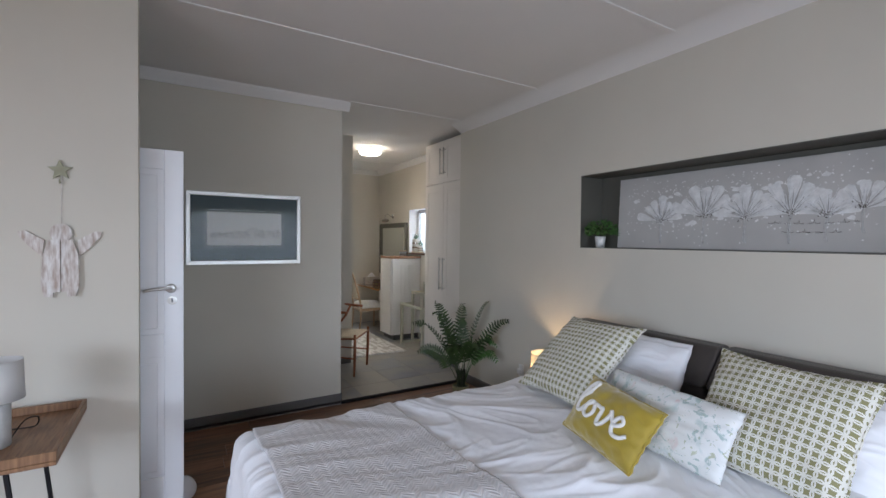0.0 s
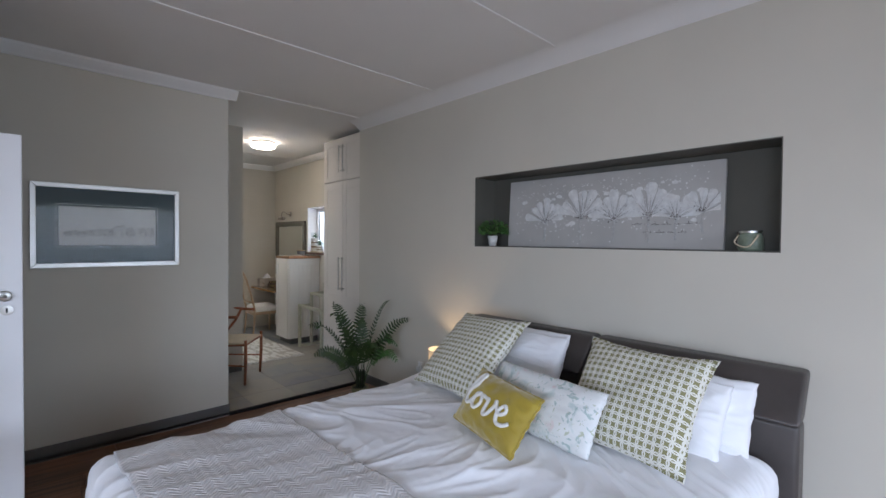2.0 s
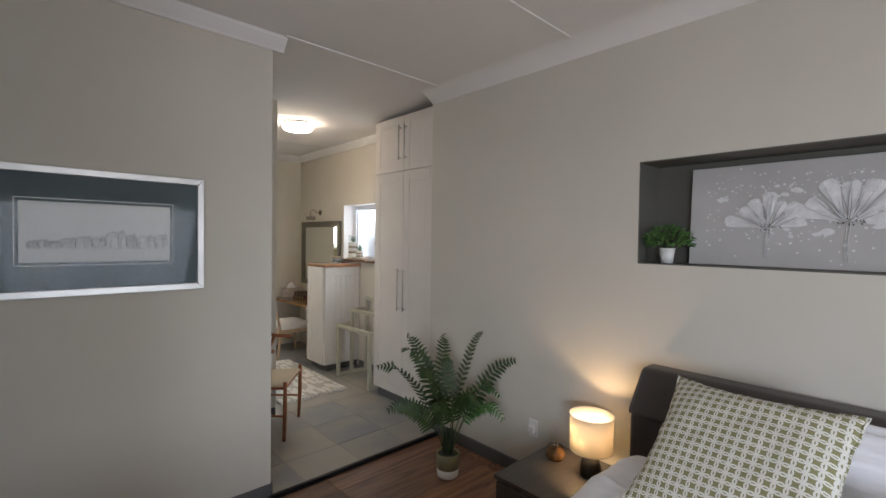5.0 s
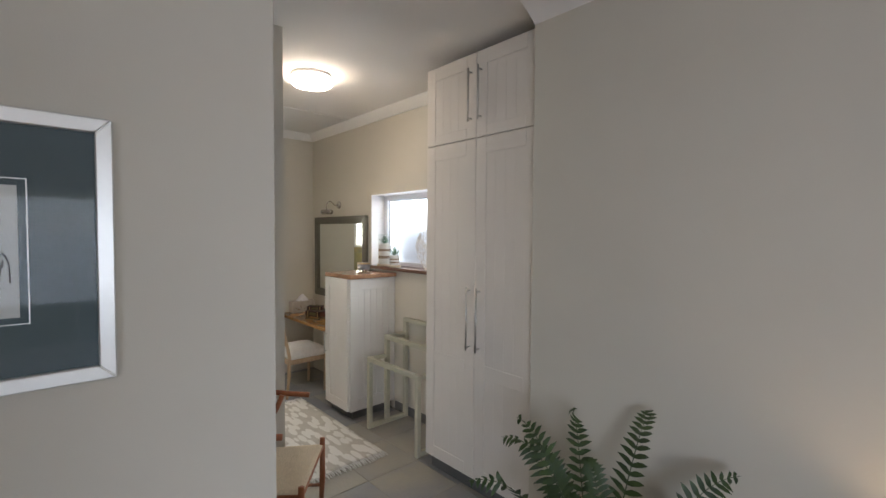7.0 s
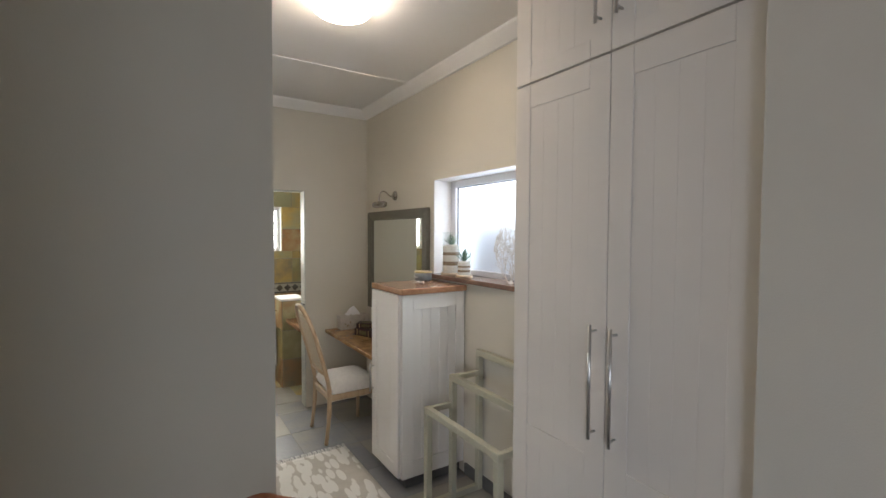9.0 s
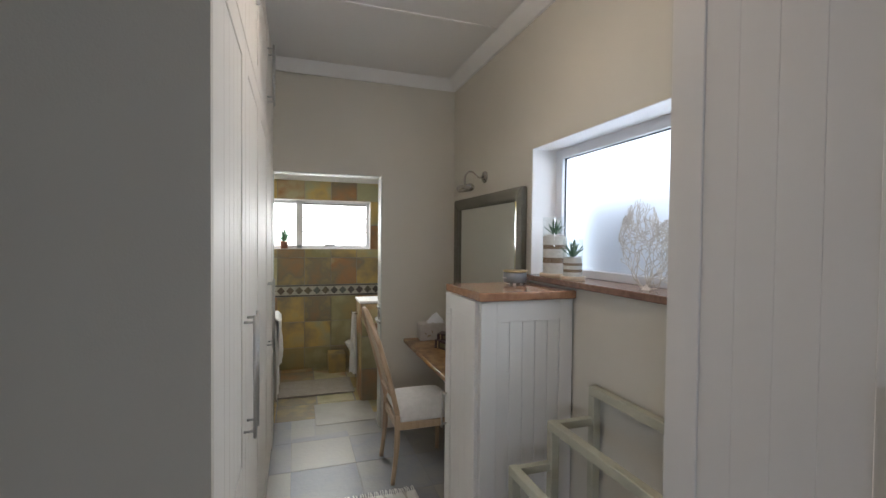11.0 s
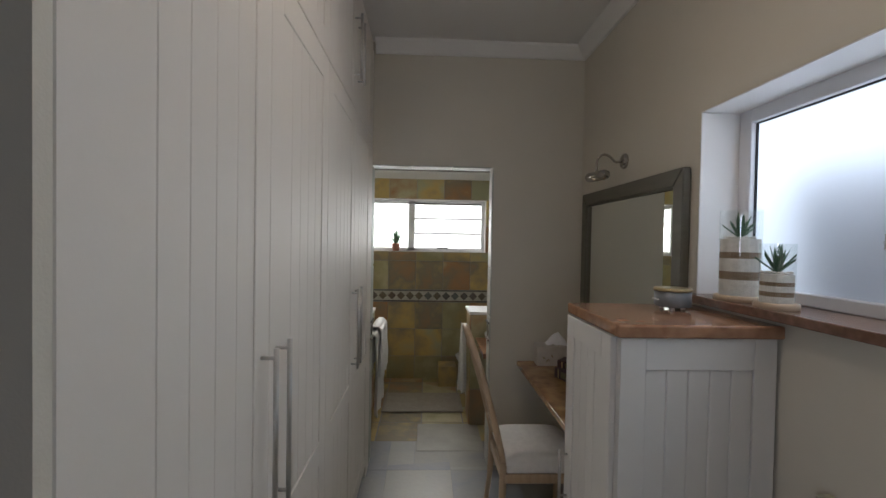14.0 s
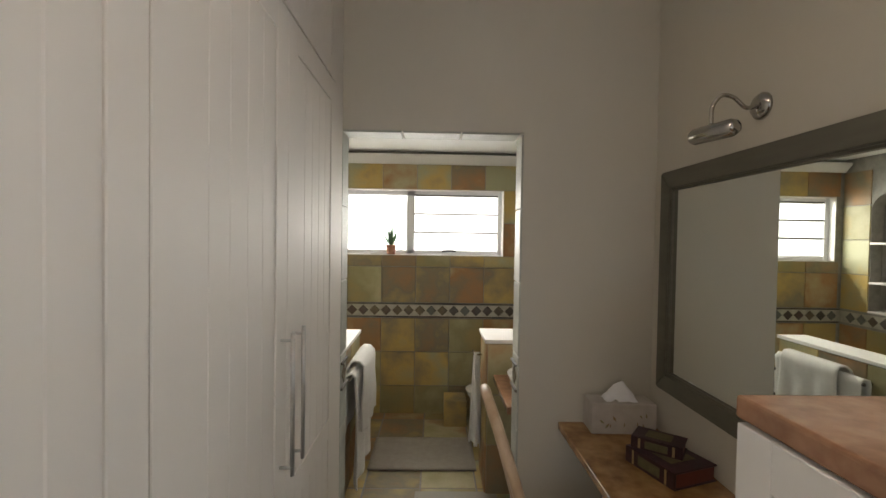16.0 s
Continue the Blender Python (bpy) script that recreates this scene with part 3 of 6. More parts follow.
# a profile drawn along x lies in y, z; along y it lies in x, z
cornice("cornice_north", "x", 4.23, -1, -0.72, 1.54)
cornice("cornice_short", "x", 2.85, -1, -3.1, -0.015)
ce = sheet(lambda u, v: (NX + 0.002 - 0.17 * u, -2.7 + 7.035 * v, CZ - 0.083 + 0.0828 * (1 - (1 - u) ** 1.7)), 14, 2)
structure(link("cornice_east", ce, CEIL, None, "", True), "shallow white plaster cove", "cornice")
cornice("cornice_dressing_east", "y", 3.44, -1, 5.31, 8.03)
cornice("cornice_dressing_north", "x", 8.03, -1, 2.02, 3.44)
cornice("cornice_bathroom", "x", BY, -1, 0.72, 3.40, 2.30)

# skirtings
for name, q in (("north", (-0.72, 4.215, -0.025, 1.485, 4.23, 0.07)), ("north_end", (1.478, 4.23, 0, 1.492, 4.35, 0.07)), ("east", (2.89, 3.02, -0.025, 2.905, 4.33, 0.07)),
                ("lobby", (0.2, 5.437, 0, 2.0, 5.452, 0.07)), ("short", (-3.1, 2.835, -0.025, -0.04, 2.85, 0.07)), ("east_south", (2.89, -2.7, -0.025, 2.905, 0.2, 0.07)),
                ("dressing", (3.425, 5.31, 0, 3.44, 6.29, 0.08))):
    structure(link("baseboard_" + name, B(*q, 0.003, 1), GREYTRIM), "dark grey painted skirting board", "skirting")

# floors and ground
floor_bed = structure(link("floor_bedroom", B(-3.2, -2.85, -0.14, 3.40, 4.20, -0.037), GROUT), "dark brown laminate plank floor", "floor")
floor_tile_base = structure(link("floor_tiled", B(-1.9, 4.215, -0.12, 3.62, BY + 0.2, -0.0012), GROUT), "grey and beige slate tile floor", "floor")
# black strip puts in the shadow line at the low step up to the tiles
structure(link("step_shadow_strip", B(1.478, 4.197, -0.037, 2.905, 4.222, 0.002, 0.002, 1), BLACK), "black strip for the shadow line between wood and tile", "threshold")
g = bmesh.new()
box(g, -400, -400, -0.5, 400, 400, -0.16)
structure(link("ground", g, LAWN), "green lawn outside", "ground")

# ---- windows ----


def pane(name, q, material, parent, label=""):
    ob = part(name, B(*q), material, parent, label)
    ob.visible_shadow = False
    return ob


win = thing("window_1", "white aluminium window with one frosted pane", "window", kind="structure")
f = bmesh.new()
box(f, 3.595, WY0, WZ0, 3.645, WY0 + 0.065, WZ1, 0.003, 1)
box(f, 3.595, WY1 - 0.065, WZ0, 3.645, WY1, WZ1, 0.003, 1)
box(f, 3.595, WY0 + 0.065, WZ0, 3.645, WY1 - 0.065, WZ0 + 0.04, 0.003, 1)
box(f, 3.595, WY0 + 0.065, WZ1 - 0.055, 3.645, WY1 - 0.065, WZ1, 0.003, 1)
part("window_frame", f, ALU, win)
f = bmesh.new()
for q in ((3.614, WY1 - 0.0695, WZ0 + 0.04, 3.623, WY1 - 0.065, WZ1 - 0.055), (3.614, WY0 + 0.065, WZ1 - 0.0595, 3.623, WY1 - 0.0695, WZ1 - 0.055)):
    box(f, *q)
part("seal", f, BLACK, win, "thin black rubber seal")
pane("pane", (3.622, WY0 + 0.06, WZ0 + 0.035, 3.628, WY1 - 0.06, WZ1 - 0.05), FROST, win, "frosted glass pane")
structure(link("window_sill", B(3.395, WY0, WZ0 - 0.03, 3.605, WY1 + 0.03, WZ0, 0.004), SILL), "polished brown granite window sill", "sill")
# added panel: its soft shadow stands for the blurred dark shape behind the glass
structure(link("pane_shade_panel", B(3.75, 5.78, -0.15, 3.81, 6.50, 1.80, 0.01), PANESHADE), "blue-grey panel added outside to shade the frosted pane", "outside wall")

bw = thing("window_2", "white bathroom window with louvres and frosted panes", "window", kind="structure")
FY0, FY1 = BY + 0.07, BY + 0.11
f = bmesh.new()
for x in (BX0, 1.58, 2.175, BX1 - 0.045):
    box(f, x, FY0, BZ0 + 0.006, x + (0.07 if x in (1.58, 2.175) else 0.045), FY1, BZ1 - 0.006, 0.003, 1)
for z in (BZ0 + 0.006, BZ1 - 0.046):
    box(f, BX0 + 0.045, FY0, z, BX1 - 0.045, FY1, z + 0.04, 0.003, 1)
part("window_frame", f, ALU, bw)
pane("pane", (1.65, FY0 + 0.015, BZ0 + 0.046, 2.175, FY0 + 0.02, BZ1 - 0.046), LOUVRE, bw, "frosted fixed pane")
for x0, x1 in ((BX0 + 0.05, 1.58), (2.245, BX1 - 0.045)):
    for i in range(3):
        z = BZ0 + 0.046 + i * 0.166
        pane("louvre", (x0, FY0 + 0.012, z, x1, FY0 + 0.018, z + 0.163), LOUVRE, bw)
        part("louvre_bar", B(x0, FY0 - 0.006, z + 0.153, x1, FY0 + 0.010, z + 0.169, 0.002, 1), GREYTRIM, bw)
part("stay", tube(bmesh.new(), [(2.50, FY0 - 0.02, BZ0 + 0.040), (2.56, FY0 - 0.035, BZ0 + 0.046), (2.62, FY0 - 0.02, BZ0 + 0.042)], 0.008, 6), BLACK, bw, "black window stay")

sw = thing("window_3", "wide glazed sliding doors onto the garden", "window", kind="structure")
f = bmesh.new()
for x in (-0.1, 1.28, 2.65):
    box(f, x, -2.80, -0.1, x + 0.05, -2.75, 2.3, 0.004, 1)
box(f, -0.05, -2.80, 2.25, 2.65, -2.75, 2.3)
box(f, -0.05, -2.80, -0.1, 2.65, -2.75, 0.05)
part("window_frame", f, ALU, sw)

# ---- white panelled door ----
door = thing("door_1", "white panelled door standing open with steel lever", "door", pose(-0.655, 2.985, -0.025), kind="structure")
d = bmesh.new()
W, H = 0.813, 2.075
for q in ((0, 0, 0.008, 0.11, 0.04, H), (W - 0.095, 0, 0.008, W, 0.04, H), (0.11, 0, 0.008, W - 0.095, 0.04, 0.24), (0.11, 0, 0.915, W - 0.095, 0.04, 1.045), (0.11, 0, H - 0.11, W - 0.095, 0.04, H)):
    box(d, *q, 0.003, 1)
box(d, 0.105, 0.012, 0.2, W - 0.09, 0.028, H - 0.1)
for z0, z1 in ((0.27, 0.885), (1.075, H - 0.14)):
    box(d, 0.14, 0.006, z0, W - 0.125, 0.034, z1, 0.006, 1)
part("door_leaf", d, DOORW, door)
h = bmesh.new()
lathe(h, [(0, 0), (0.026, 0), (0.026, 0.008), (0.02, 0.011), (0, 0.011)], 24)
bmesh.ops.rotate(h, verts=h.verts, cent=(0, 0, 0), matrix=Matrix.Rotation(radians(90), 3, "X"))
bmesh.ops.translate(h, verts=h.verts, vec=(W - 0.062, 0, 1.30))
tube(h, smooth_path([(W - 0.062, -0.008, 1.30), (W - 0.062, -0.045, 1.30), (W - 0.085, -0.055, 1.304), (W - 0.15, -0.055, 1.300), (W - 0.19, -0.052, 1.291)], 5), 0.0085, 10)
part("door_handle", h, STEEL, door, "brushed steel lever handle", True)
k = lathe(bmesh.new(), [(0, 0), (0.024, 0), (0.024, 0.007), (0, 0.008)], 24)
bmesh.ops.rotate(k, verts=k.verts, cent=(0, 0, 0), matrix=Matrix.Rotation(radians(90), 3, "X"))
bmesh.ops.translate(k, verts=k.verts, vec=(W - 0.056, 0, 1.232))
part("key_rose", k, STEEL, door, "round steel keyhole rose")
part("keyhole", B(W - 0.060, -0.010, 1.221, W - 0.052, -0.004, 1.243), BLACK, door)
s = sheet(lambda u, v: (0.075 * math.cos(2 * math.pi * u) * math.sin(math.pi * v) * (1.1 - 0.3 * v), 0.06 * math.sin(2 * math.pi * u) * math.sin(math.pi * v), 0.075 - 0.075 * math.cos(math.pi * v)), 20, 12)
ob = tagged(link("door_stop", s, COTTON, None, "", True), "small white fabric door stop on the floor by the door", "door stop")
ob.location = (0.155, 3.12, -0.025)

# ---- fitted wardrobes ----


def bar_handle(parent, x, y, z0, z1, sign):
    bm = bmesh.new()
    tube(bm, [(x + sign * 0.034, y, z0 - 0.012), (x + sign * 0.034, y, z1 + 0.012)], 0.0062, 10)
    for z in (z0 + 0.01, z1 - 0.01):
        tube(bm, [(x - sign * 0.002, y, z), (x + sign * 0.034, y, z)], 0.0045, 8)
    part("handle", bm, STEEL, parent, "slim brushed steel bar handle", True)


def panel_door(parent, x, sign, y0, y1, z0, z1, insets, handle_y, hz):
    """A framed door in a plane of constant x whose face looks along sign; upright boards fill its insets."""
    g, st = 0.0015, 0.085
    y0, y1 = y0 + g, y1 - g
    xb = sorted((x - sign * 0.020, x - sign * 0.012))
    leaf = part("door", B(xb[0], y0, z0, xb[1], y1, z1), CREAM, parent)
    xs = sorted((x, x - sign * 0.012))
    part("stile", B(xs[0], y0, z0, xs[1], y0 + st, z1, 0.002, 1), CREAM, leaf)
    part("stile", B(xs[0], y1 - st, z0, xs[1], y1, z1, 0.002, 1), CREAM, leaf)
    zs = [z0] + [z for q in insets for z in q] + [z1]
    for a, b in zip(zs[::2], zs[1::2]):
        part("rail", B(xs[0], y0 + st, a, xs[1], y1 - st, b, 0.0015, 1), CREAM, leaf)
    for a, b in insets:
        k = max(3, round((y1 - y0 - 2 * st) / 0.083))
        wd = (y1 - y0 - 2 * st) / k
        for i in range(k):
            bb = bmesh.new()
            xq = sorted((x - sign * 0.012, x - sign * 0.0035))
            box(bb, xq[0], y0 + st + i * wd, a, xq[1], y0 + st + (i + 1) * wd - 0.0001, b, 0.0024 if sign > 0 else 0.0009, 1)
            part("board", bb, CREAM, leaf)
    bar_handle(leaf, x, handle_y, hz[0], hz[1], sign)


def wardrobe(name, x, sign, y0, y1, ztop, split, bottom, low_insets, up_insets, hl, hu, back, label, dy):
    wd = thing(name, label, "wardrobe", pose(0, 0, 0))
    xs = sorted((x - sign * 0.021, back))
    body = B(xs[0], y0, bottom, xs[1], y1, ztop, 0.002, 1)
    part("carcass", body, CREAM, wd)
    xp = sorted((x - sign * 0.06, back))
    part("plinth", B(xp[0], y0 + 0.002, 0.0, xp[1], y1 - 0.002, bottom), GREYTRIM, wd, "dark grey recessed plinth")
    ym = (y0 + y1) / 2
    for ya, yb, hy in ((y0, ym, ym - dy[0]), (ym, y1, ym + dy[1])):
        panel_door(wd, x, sign, ya, yb, bottom + 0.004, split - 0.004, low_insets, hy, hl)
        panel_door(wd, x, sign, ya, yb, split + 0.004, ztop - 0.004, up_insets, hy, hu)
    return wd


LAB = "cream panelled fitted wardrobe with upper cupboards and steel bar handles"
wardrobe("wardrobe", 2.968, -1, 4.345, 5.288, 2.81, 2.280, 0.11, [(0.195, 0.78), (0.865, 2.18)], [(2.35, 2.72)], (0.955, 1.335), (2.395, 2.70), 3.39, LAB, (0.042, 0.042))
tagged(bpy.data.objects["wardrobe"], group="fitted wardrobes")
for y0, y1 in ((5.475, 6.675), (6.677, 7.885)):
    q = wardrobe("wardrobe", 2.01, 1, y0, y1, 2.80, 2.20, 0.09, [(0.18, 0.745), (0.83, 2.11)], [(2.285, 2.72)], (0.915, 1.288), (2.345, 2.64), 1.42, LAB, (0.050, 0.048))
    tagged(q, group="fitted wardrobes")
structure(link("filler_panel", B(1.42, 5.475, 2.802, 2.0, 8.025, CZ, 0.001, 1), CREAM), "cream filler panel above the wardrobes", "filler panel")
structure(link("filler_strip", B(1.45, 7.887, 0.0, 2.006, 8.028, 2.80, 0.001, 1), CREAM), "cream filler strip beside the wardrobes", "filler panel")

# ---- corner cabinet, desk, mirror ----
cab = thing("cabinet", "white tongue-and-groove cabinet beside the dressing table", "cabinet", pose(0, 0, 0))
part("body", B(2.953, 6.322, 0.085, 3.43, 6.74, 1.272, 0.002, 1), CREAM2, cab)
part("plinth", B(3.0, 6.35, 0.0, 3.425, 6.735, 0.085), GREYTRIM, cab, "dark grey plinth")
e = bmesh.new()
for q in ((2.953, 6.303, 0.087, 3.03, 6.321, 1.27), (3.36, 6.303, 0.087, 3.43, 6.321, 1.27), (3.03, 6.303, 1.175, 3.36, 6.321, 1.27), (3.03, 6.303, 0.087, 3.36, 6.321, 0.19)):
    box(e, *q, 0.0015, 1)
ep = part("end_panel", e, CREAM2, cab)
for i in range(5):
    part("board", B(3.0305 + i * 0.066, 6.308, 0.19, 3.0955 + i * 0.066, 6.3215, 1.175, 0.0028, 1), CREAM2, ep)
df = bmesh.new()
for q in ((2.934, 6.33, 0.089, 2.952, 6.40, 1.268), (2.934, 6.66, 0.089, 2.952, 6.735, 1.268), (2.934, 6.40, 0.089, 2.952, 6.66, 0.17), (2.934, 6.40, 1.19, 2.952, 6.66, 1.268)):
    box(df, *q, 0.0015, 1)
box(df, 2.942, 6.395, 0.165, 2.951, 6.665, 1.195)
cd = part("door", df, CREAM2, cab)
for i in range(4):
    part("board", B(2.939, 6.4005 + i * 0.065, 0.17, 2.9425, 6.4645 + i * 0.065, 1.19, 0.0012, 1), CREAM2, cd)
hb = bmesh.new()
tube(hb, [(2.905, 6.70, 0.55), (2.905, 6.70, 0.75)], 0.006, 8)
for z in (0.57, 0.73):
    tube(hb, [(2.905, 6.70, z), (2.935, 6.70, z)], 0.0045, 8)
part("handle", hb, STEEL, cd, "slim steel bar handle", True)
tagged(link("worktop", B(2.936, 6.285, 1.2725, 3.44, 6.745, 1.312, 0.008, 3), GRANITE), "polished pink-brown granite slab on the cabinet", "worktop")
tagged(link("dressing_table", B(3.010, 6.765, 0.697, 3.44, 8.028, 0.73, 0.006, 3), DESKSTONE), "polished brown granite dressing table shelf fixed to the wall", "dressing table")
structure(link("table_support", B(3.06, 6.747, 0, 3.435, 6.763, 0.696), CREAM2), "white panel that carries the dressing table", "panel")

mir = thing("mirror", "large wall mirror in an olive grey wooden frame", "mirror", pose(0, 0, 0))
MY0, MY1, MZ0, MZ1, MW = 6.77, 7.915, 0.937, 1.862, 0.073


def mitred(bm, x0, x1, ya, za, yb, zb, w, edge):
    """One mitred side of a frame in a plane of constant x."""
    o = {"b": [(ya, za), (yb, za), (yb - w, za + w), (ya + w, za + w)], "t": [(ya, zb), (yb, zb), (yb - w, zb - w), (ya + w, zb - w)],
         "l": [(ya, za), (ya, zb), (ya + w, zb - w), (ya + w, za + w)], "r": [(yb, za), (yb, zb), (yb - w, zb - w), (yb - w, za + w)]}[edge]
    return prism(bm, o, "x", x0, x1)


for nm, ed in (("frame_rail", "b"), ("frame_rail", "t"), ("frame_stile", "l"), ("frame_stile", "r")):
    bm = mitred(bmesh.new(), 3.402, 3.437, MY0, MZ0, MY1, MZ1, MW, ed)
    bmesh.ops.bevel(bm, geom=bm.edges[:], offset=0.004, segments=2, affect="EDGES")
    part(nm, bm, MFRAME, mir)
gm = bmesh.new()
mitred(gm, 3.412, 3.436, MY0 + MW - 0.004, MZ0 + MW - 0.004, MY1 - MW + 0.004, MZ1 - MW + 0.004, 0.012, "b")
for ed in "tlr":
    mitred(gm, 3.412, 3.436, MY0 + MW - 0.004, MZ0 + MW - 0.004, MY1 - MW + 0.004, MZ1 - MW + 0.004, 0.012, ed)
part("inner_bead", gm, MFRAME, mir)
part("mirror_glass", B(3.422, MY0 + MW, MZ0 + MW, 3.428, MY1 - MW, MZ1 - MW), MIRROR, mir, "silvered glass")

lamp = thing("picture_light", "dark chrome swan-neck picture light above the mirror", "wall light", pose(3.44, 7.38, 1.992))
q = lathe(bmesh.new(), [(0, 0), (0.042, 0), (0.042, 0.006), (0.034, 0.016), (0.018, 0.022), (0, 0.024)], 24)
bmesh.ops.rotate(q, verts=q.verts, cent=(0, 0, 0), matrix=Matrix.Rotation(radians(-90), 3, "Y"))
part("wall_rose", q, CHROME, lamp, "", True)
part("neck", tube(bmesh.new(), smooth_path([(-0.02, 0, 0), (-0.05, 0.005, -0.004), (-0.085, 0.01, 0.028), (-0.12, 0.015, 0.034), (-0.145, 0.02, 0.0), (-0.147, 0.02, -0.055)], 6), 0.0065, 10), CHROME, lamp, "", True)
sh = lathe(bmesh.new(), [(0, -0.1), (0.02, -0.08), (0.0265, -0.065), (0.027, 0.065), (0.02, 0.08), (0, 0.085)], 22)
bmesh.ops.rotate(sh, verts=sh.verts, cent=(0, 0, 0), matrix=Matrix.Rotation(radians(90), 3, "X") @ Matrix.Rotation(radians(15), 3, "Y"))
bmesh.ops.translate(sh, verts=sh.verts, vec=(-0.147, 0.01, -0.082))
part("shade", sh, CHROME, lamp, "", True)

# ---- ceiling light ----
cl = thing("ceiling_light", "round opal flush ceiling light switched on", "ceiling light", pose(2.48, 6.06, CZ))
part("base", lathe(bmesh.new(), [(0, 0), (0.146, 0), (0.150, -0.004), (0.150, -0.026), (0.146, -0.030), (0, -0.030)], 48), WHITEPOT, cl, "", True)
part("diffuser", lathe(bmesh.new(), [(0.140, -0.0305), (0.152, -0.034), (0.155, -0.048), (0.152, -0.066), (0.138, -0.080), (0.10, -0.088), (0, -0.091)], 48), DIFFUSER, cl, "lit opal glass", True)

# ---- bed ----
bed = thing("bed", "king-size bed with dark brown padded leather headboard", "bed", pose(0, 0, 0))
YL, YR, XF, ZT = 2.43, 0.40, 0.35, 0.615
part("base", B(0.42, 0.47, 0.06, 2.62, 2.30, 0.34, 0.02), LEATHER, bed)
part("mattress", B(0.40, 0.46, 0.341, 2.60, 2.31, 0.56, 0.05, 4), COTTON, bed)
for x in (0.55, 2.5):
    for y in (0.55, 2.2):
        part("leg", lathe(bmesh.new(), [(0, 0), (0.03, 0), (0.03, 0.085), (0, 0.085)], 12, (x, y, -0.025)), BLACK, bed)


def pad(x0, x1, y0, y1, z0, z1, lean, r):
    """An upholstered block with soft edges that leans back."""
    bm = B(x0, y0, z0, x1, y1, z1, r, 5)
    for v in bm.verts:
        v.co.x += (v.co.z - z0) * lean
    return bm


for y0, y1 in ((0.355, 1.388), (1.395, 2.455)):
    part("headboard_cushion", pad(2.575, 2.70, y0, y1, 0.765, 0.970, 0.88, 0.026), LEATHER, bed, "", True)
    part("headboard_panel", pad(2.60, 2.74, y0 + 0.004, y1 - 0.004, 0.08, 0.763, 0.02, 0.024), LEATHER, bed, "", True)


def fold(x, y, s=1.0):
    """Soft creases of a thrown cover, as height: long pulls towards the pillows and finer crumples."""
    p = Vector((x, y, 0))
    ang = 0.35 + 0.5 * noise.noise(p * 0.9)
    u, v = x * math.cos(ang) + y * math.sin(ang), y * math.cos(ang) - x * math.sin(ang)
    a = noise.noise(Vector((u * 1.5, v * 4.2, 3.1)))
    b = noise.noise(Vector((u * 3.2, v * 8.5, 7.7)))
    c = noise.noise(Vector((v * 3.5, u * 5.0, 1.7)))
    pull = max(0.0, 1 - abs(noise.noise(Vector((u * 1.1, v * 3.4, 5.3)))) * 2.6) ** 3
    d = max(0.0, 1 - abs(noise.noise(Vector((u * 2.2, v * 6.0, 8.1)))) * 3.0) ** 3
    fine = max(0.0, 1 - abs(noise.noise(Vector((u * 4.5, v * 13.0, 2.3)))) * 3.2) ** 2 * max(0.0, 0.4 + noise.noise(p * 2.3))
    return s * (0.024 * noise.noise(p * 1.7) + 0.017 * a + 0.009 * b * (0.5 + abs(a)) + 0.007 * c + 0.015 * pull + 0.007 * d + 0.010 * fine + 0.0014 * noise.noise(p * 30))


def drape(a, lo, hi, r=0.10):
    """Where a cover of length a past a soft edge lies: inward position and drop."""
    if lo + r <= a <= hi - r:
        return a, 0.0
    side = 1 if a > hi - r else -1
    d = (a - (hi - r)) if side > 0 else ((lo + r) - a)
    base = hi - r if side > 0 else lo + r
    arc = r * math.pi / 2
    if d < arc:
        t = d / r
        return base + side * r * math.sin(t), r * (1 - math.cos(t))
    return base + side * (r + 0.05 * (d - arc)), r + (d - arc)


def cover(x, y, lift=0.0, s=1.0):
    px, dx = drape(x, XF, 9)
    py, dy = drape(y, YR, YL)
    drop = min(dx + dy, 0.42) if dx and dy else dx + dy
    f = fold(x, y, s)
    z = ZT - drop + f + lift
    if drop > 0.06:
        ripple = 0.018 * math.sin(17 * (x if dy > dx else y) + 3 * noise.noise(Vector((x, y, 2)) * 2))
        if dy > dx:
            py += (1 if y > 1.4 else -1) * (ripple * min(1, drop * 4) + lift)
        else:
            px -= ripple * min(1, drop * 4) + lift
    # the cover lies a little higher along the middle and towards the pillows
    rise = min(1.0, max(0.0, (x - 1.15) / 0.5))
    z += (0.02 + 0.035 * rise * rise * (3 - 2 * rise)) * math.exp(-((y - 1.35) / 0.8) ** 2) * (1 if drop < 0.05 else 0.3)
    return (px, py, z)


dv = sheet(lambda u, v: cover(XF - 0.36 + u * (2.50 - XF + 0.36), YR - 0.34 + v * (YL - YR + 0.68)), 290, 290)
du = link("duvet", dv, COTTON, None, "", True)
tagged(du, "rumpled white cotton duvet spread over the bed", "duvet")
du.modifiers.new("thick", "SOLIDIFY").thickness = 0.012


def throw(u, v):
    x = 0.455 + u * 0.71
    y = YR - 0.28 + v * (YL - YR + 0.50)
    x += 0.03 * noise.noise(Vector((0, y * 2, u)))
    q = cover(x, y, 0.016, 0.75)
    return (q[0], q[1], q[2] + 0.004 * noise.noise(Vector((x * 7, y * 7, 0))))


th = link("throw", sheet(throw, 80, 190), KNIT, None, "", True)
tagged(th, "off-white herringbone knitted throw across the foot of the bed", "throw blanket")
th.modifiers.new("thick", "SOLIDIFY").thickness = 0.010


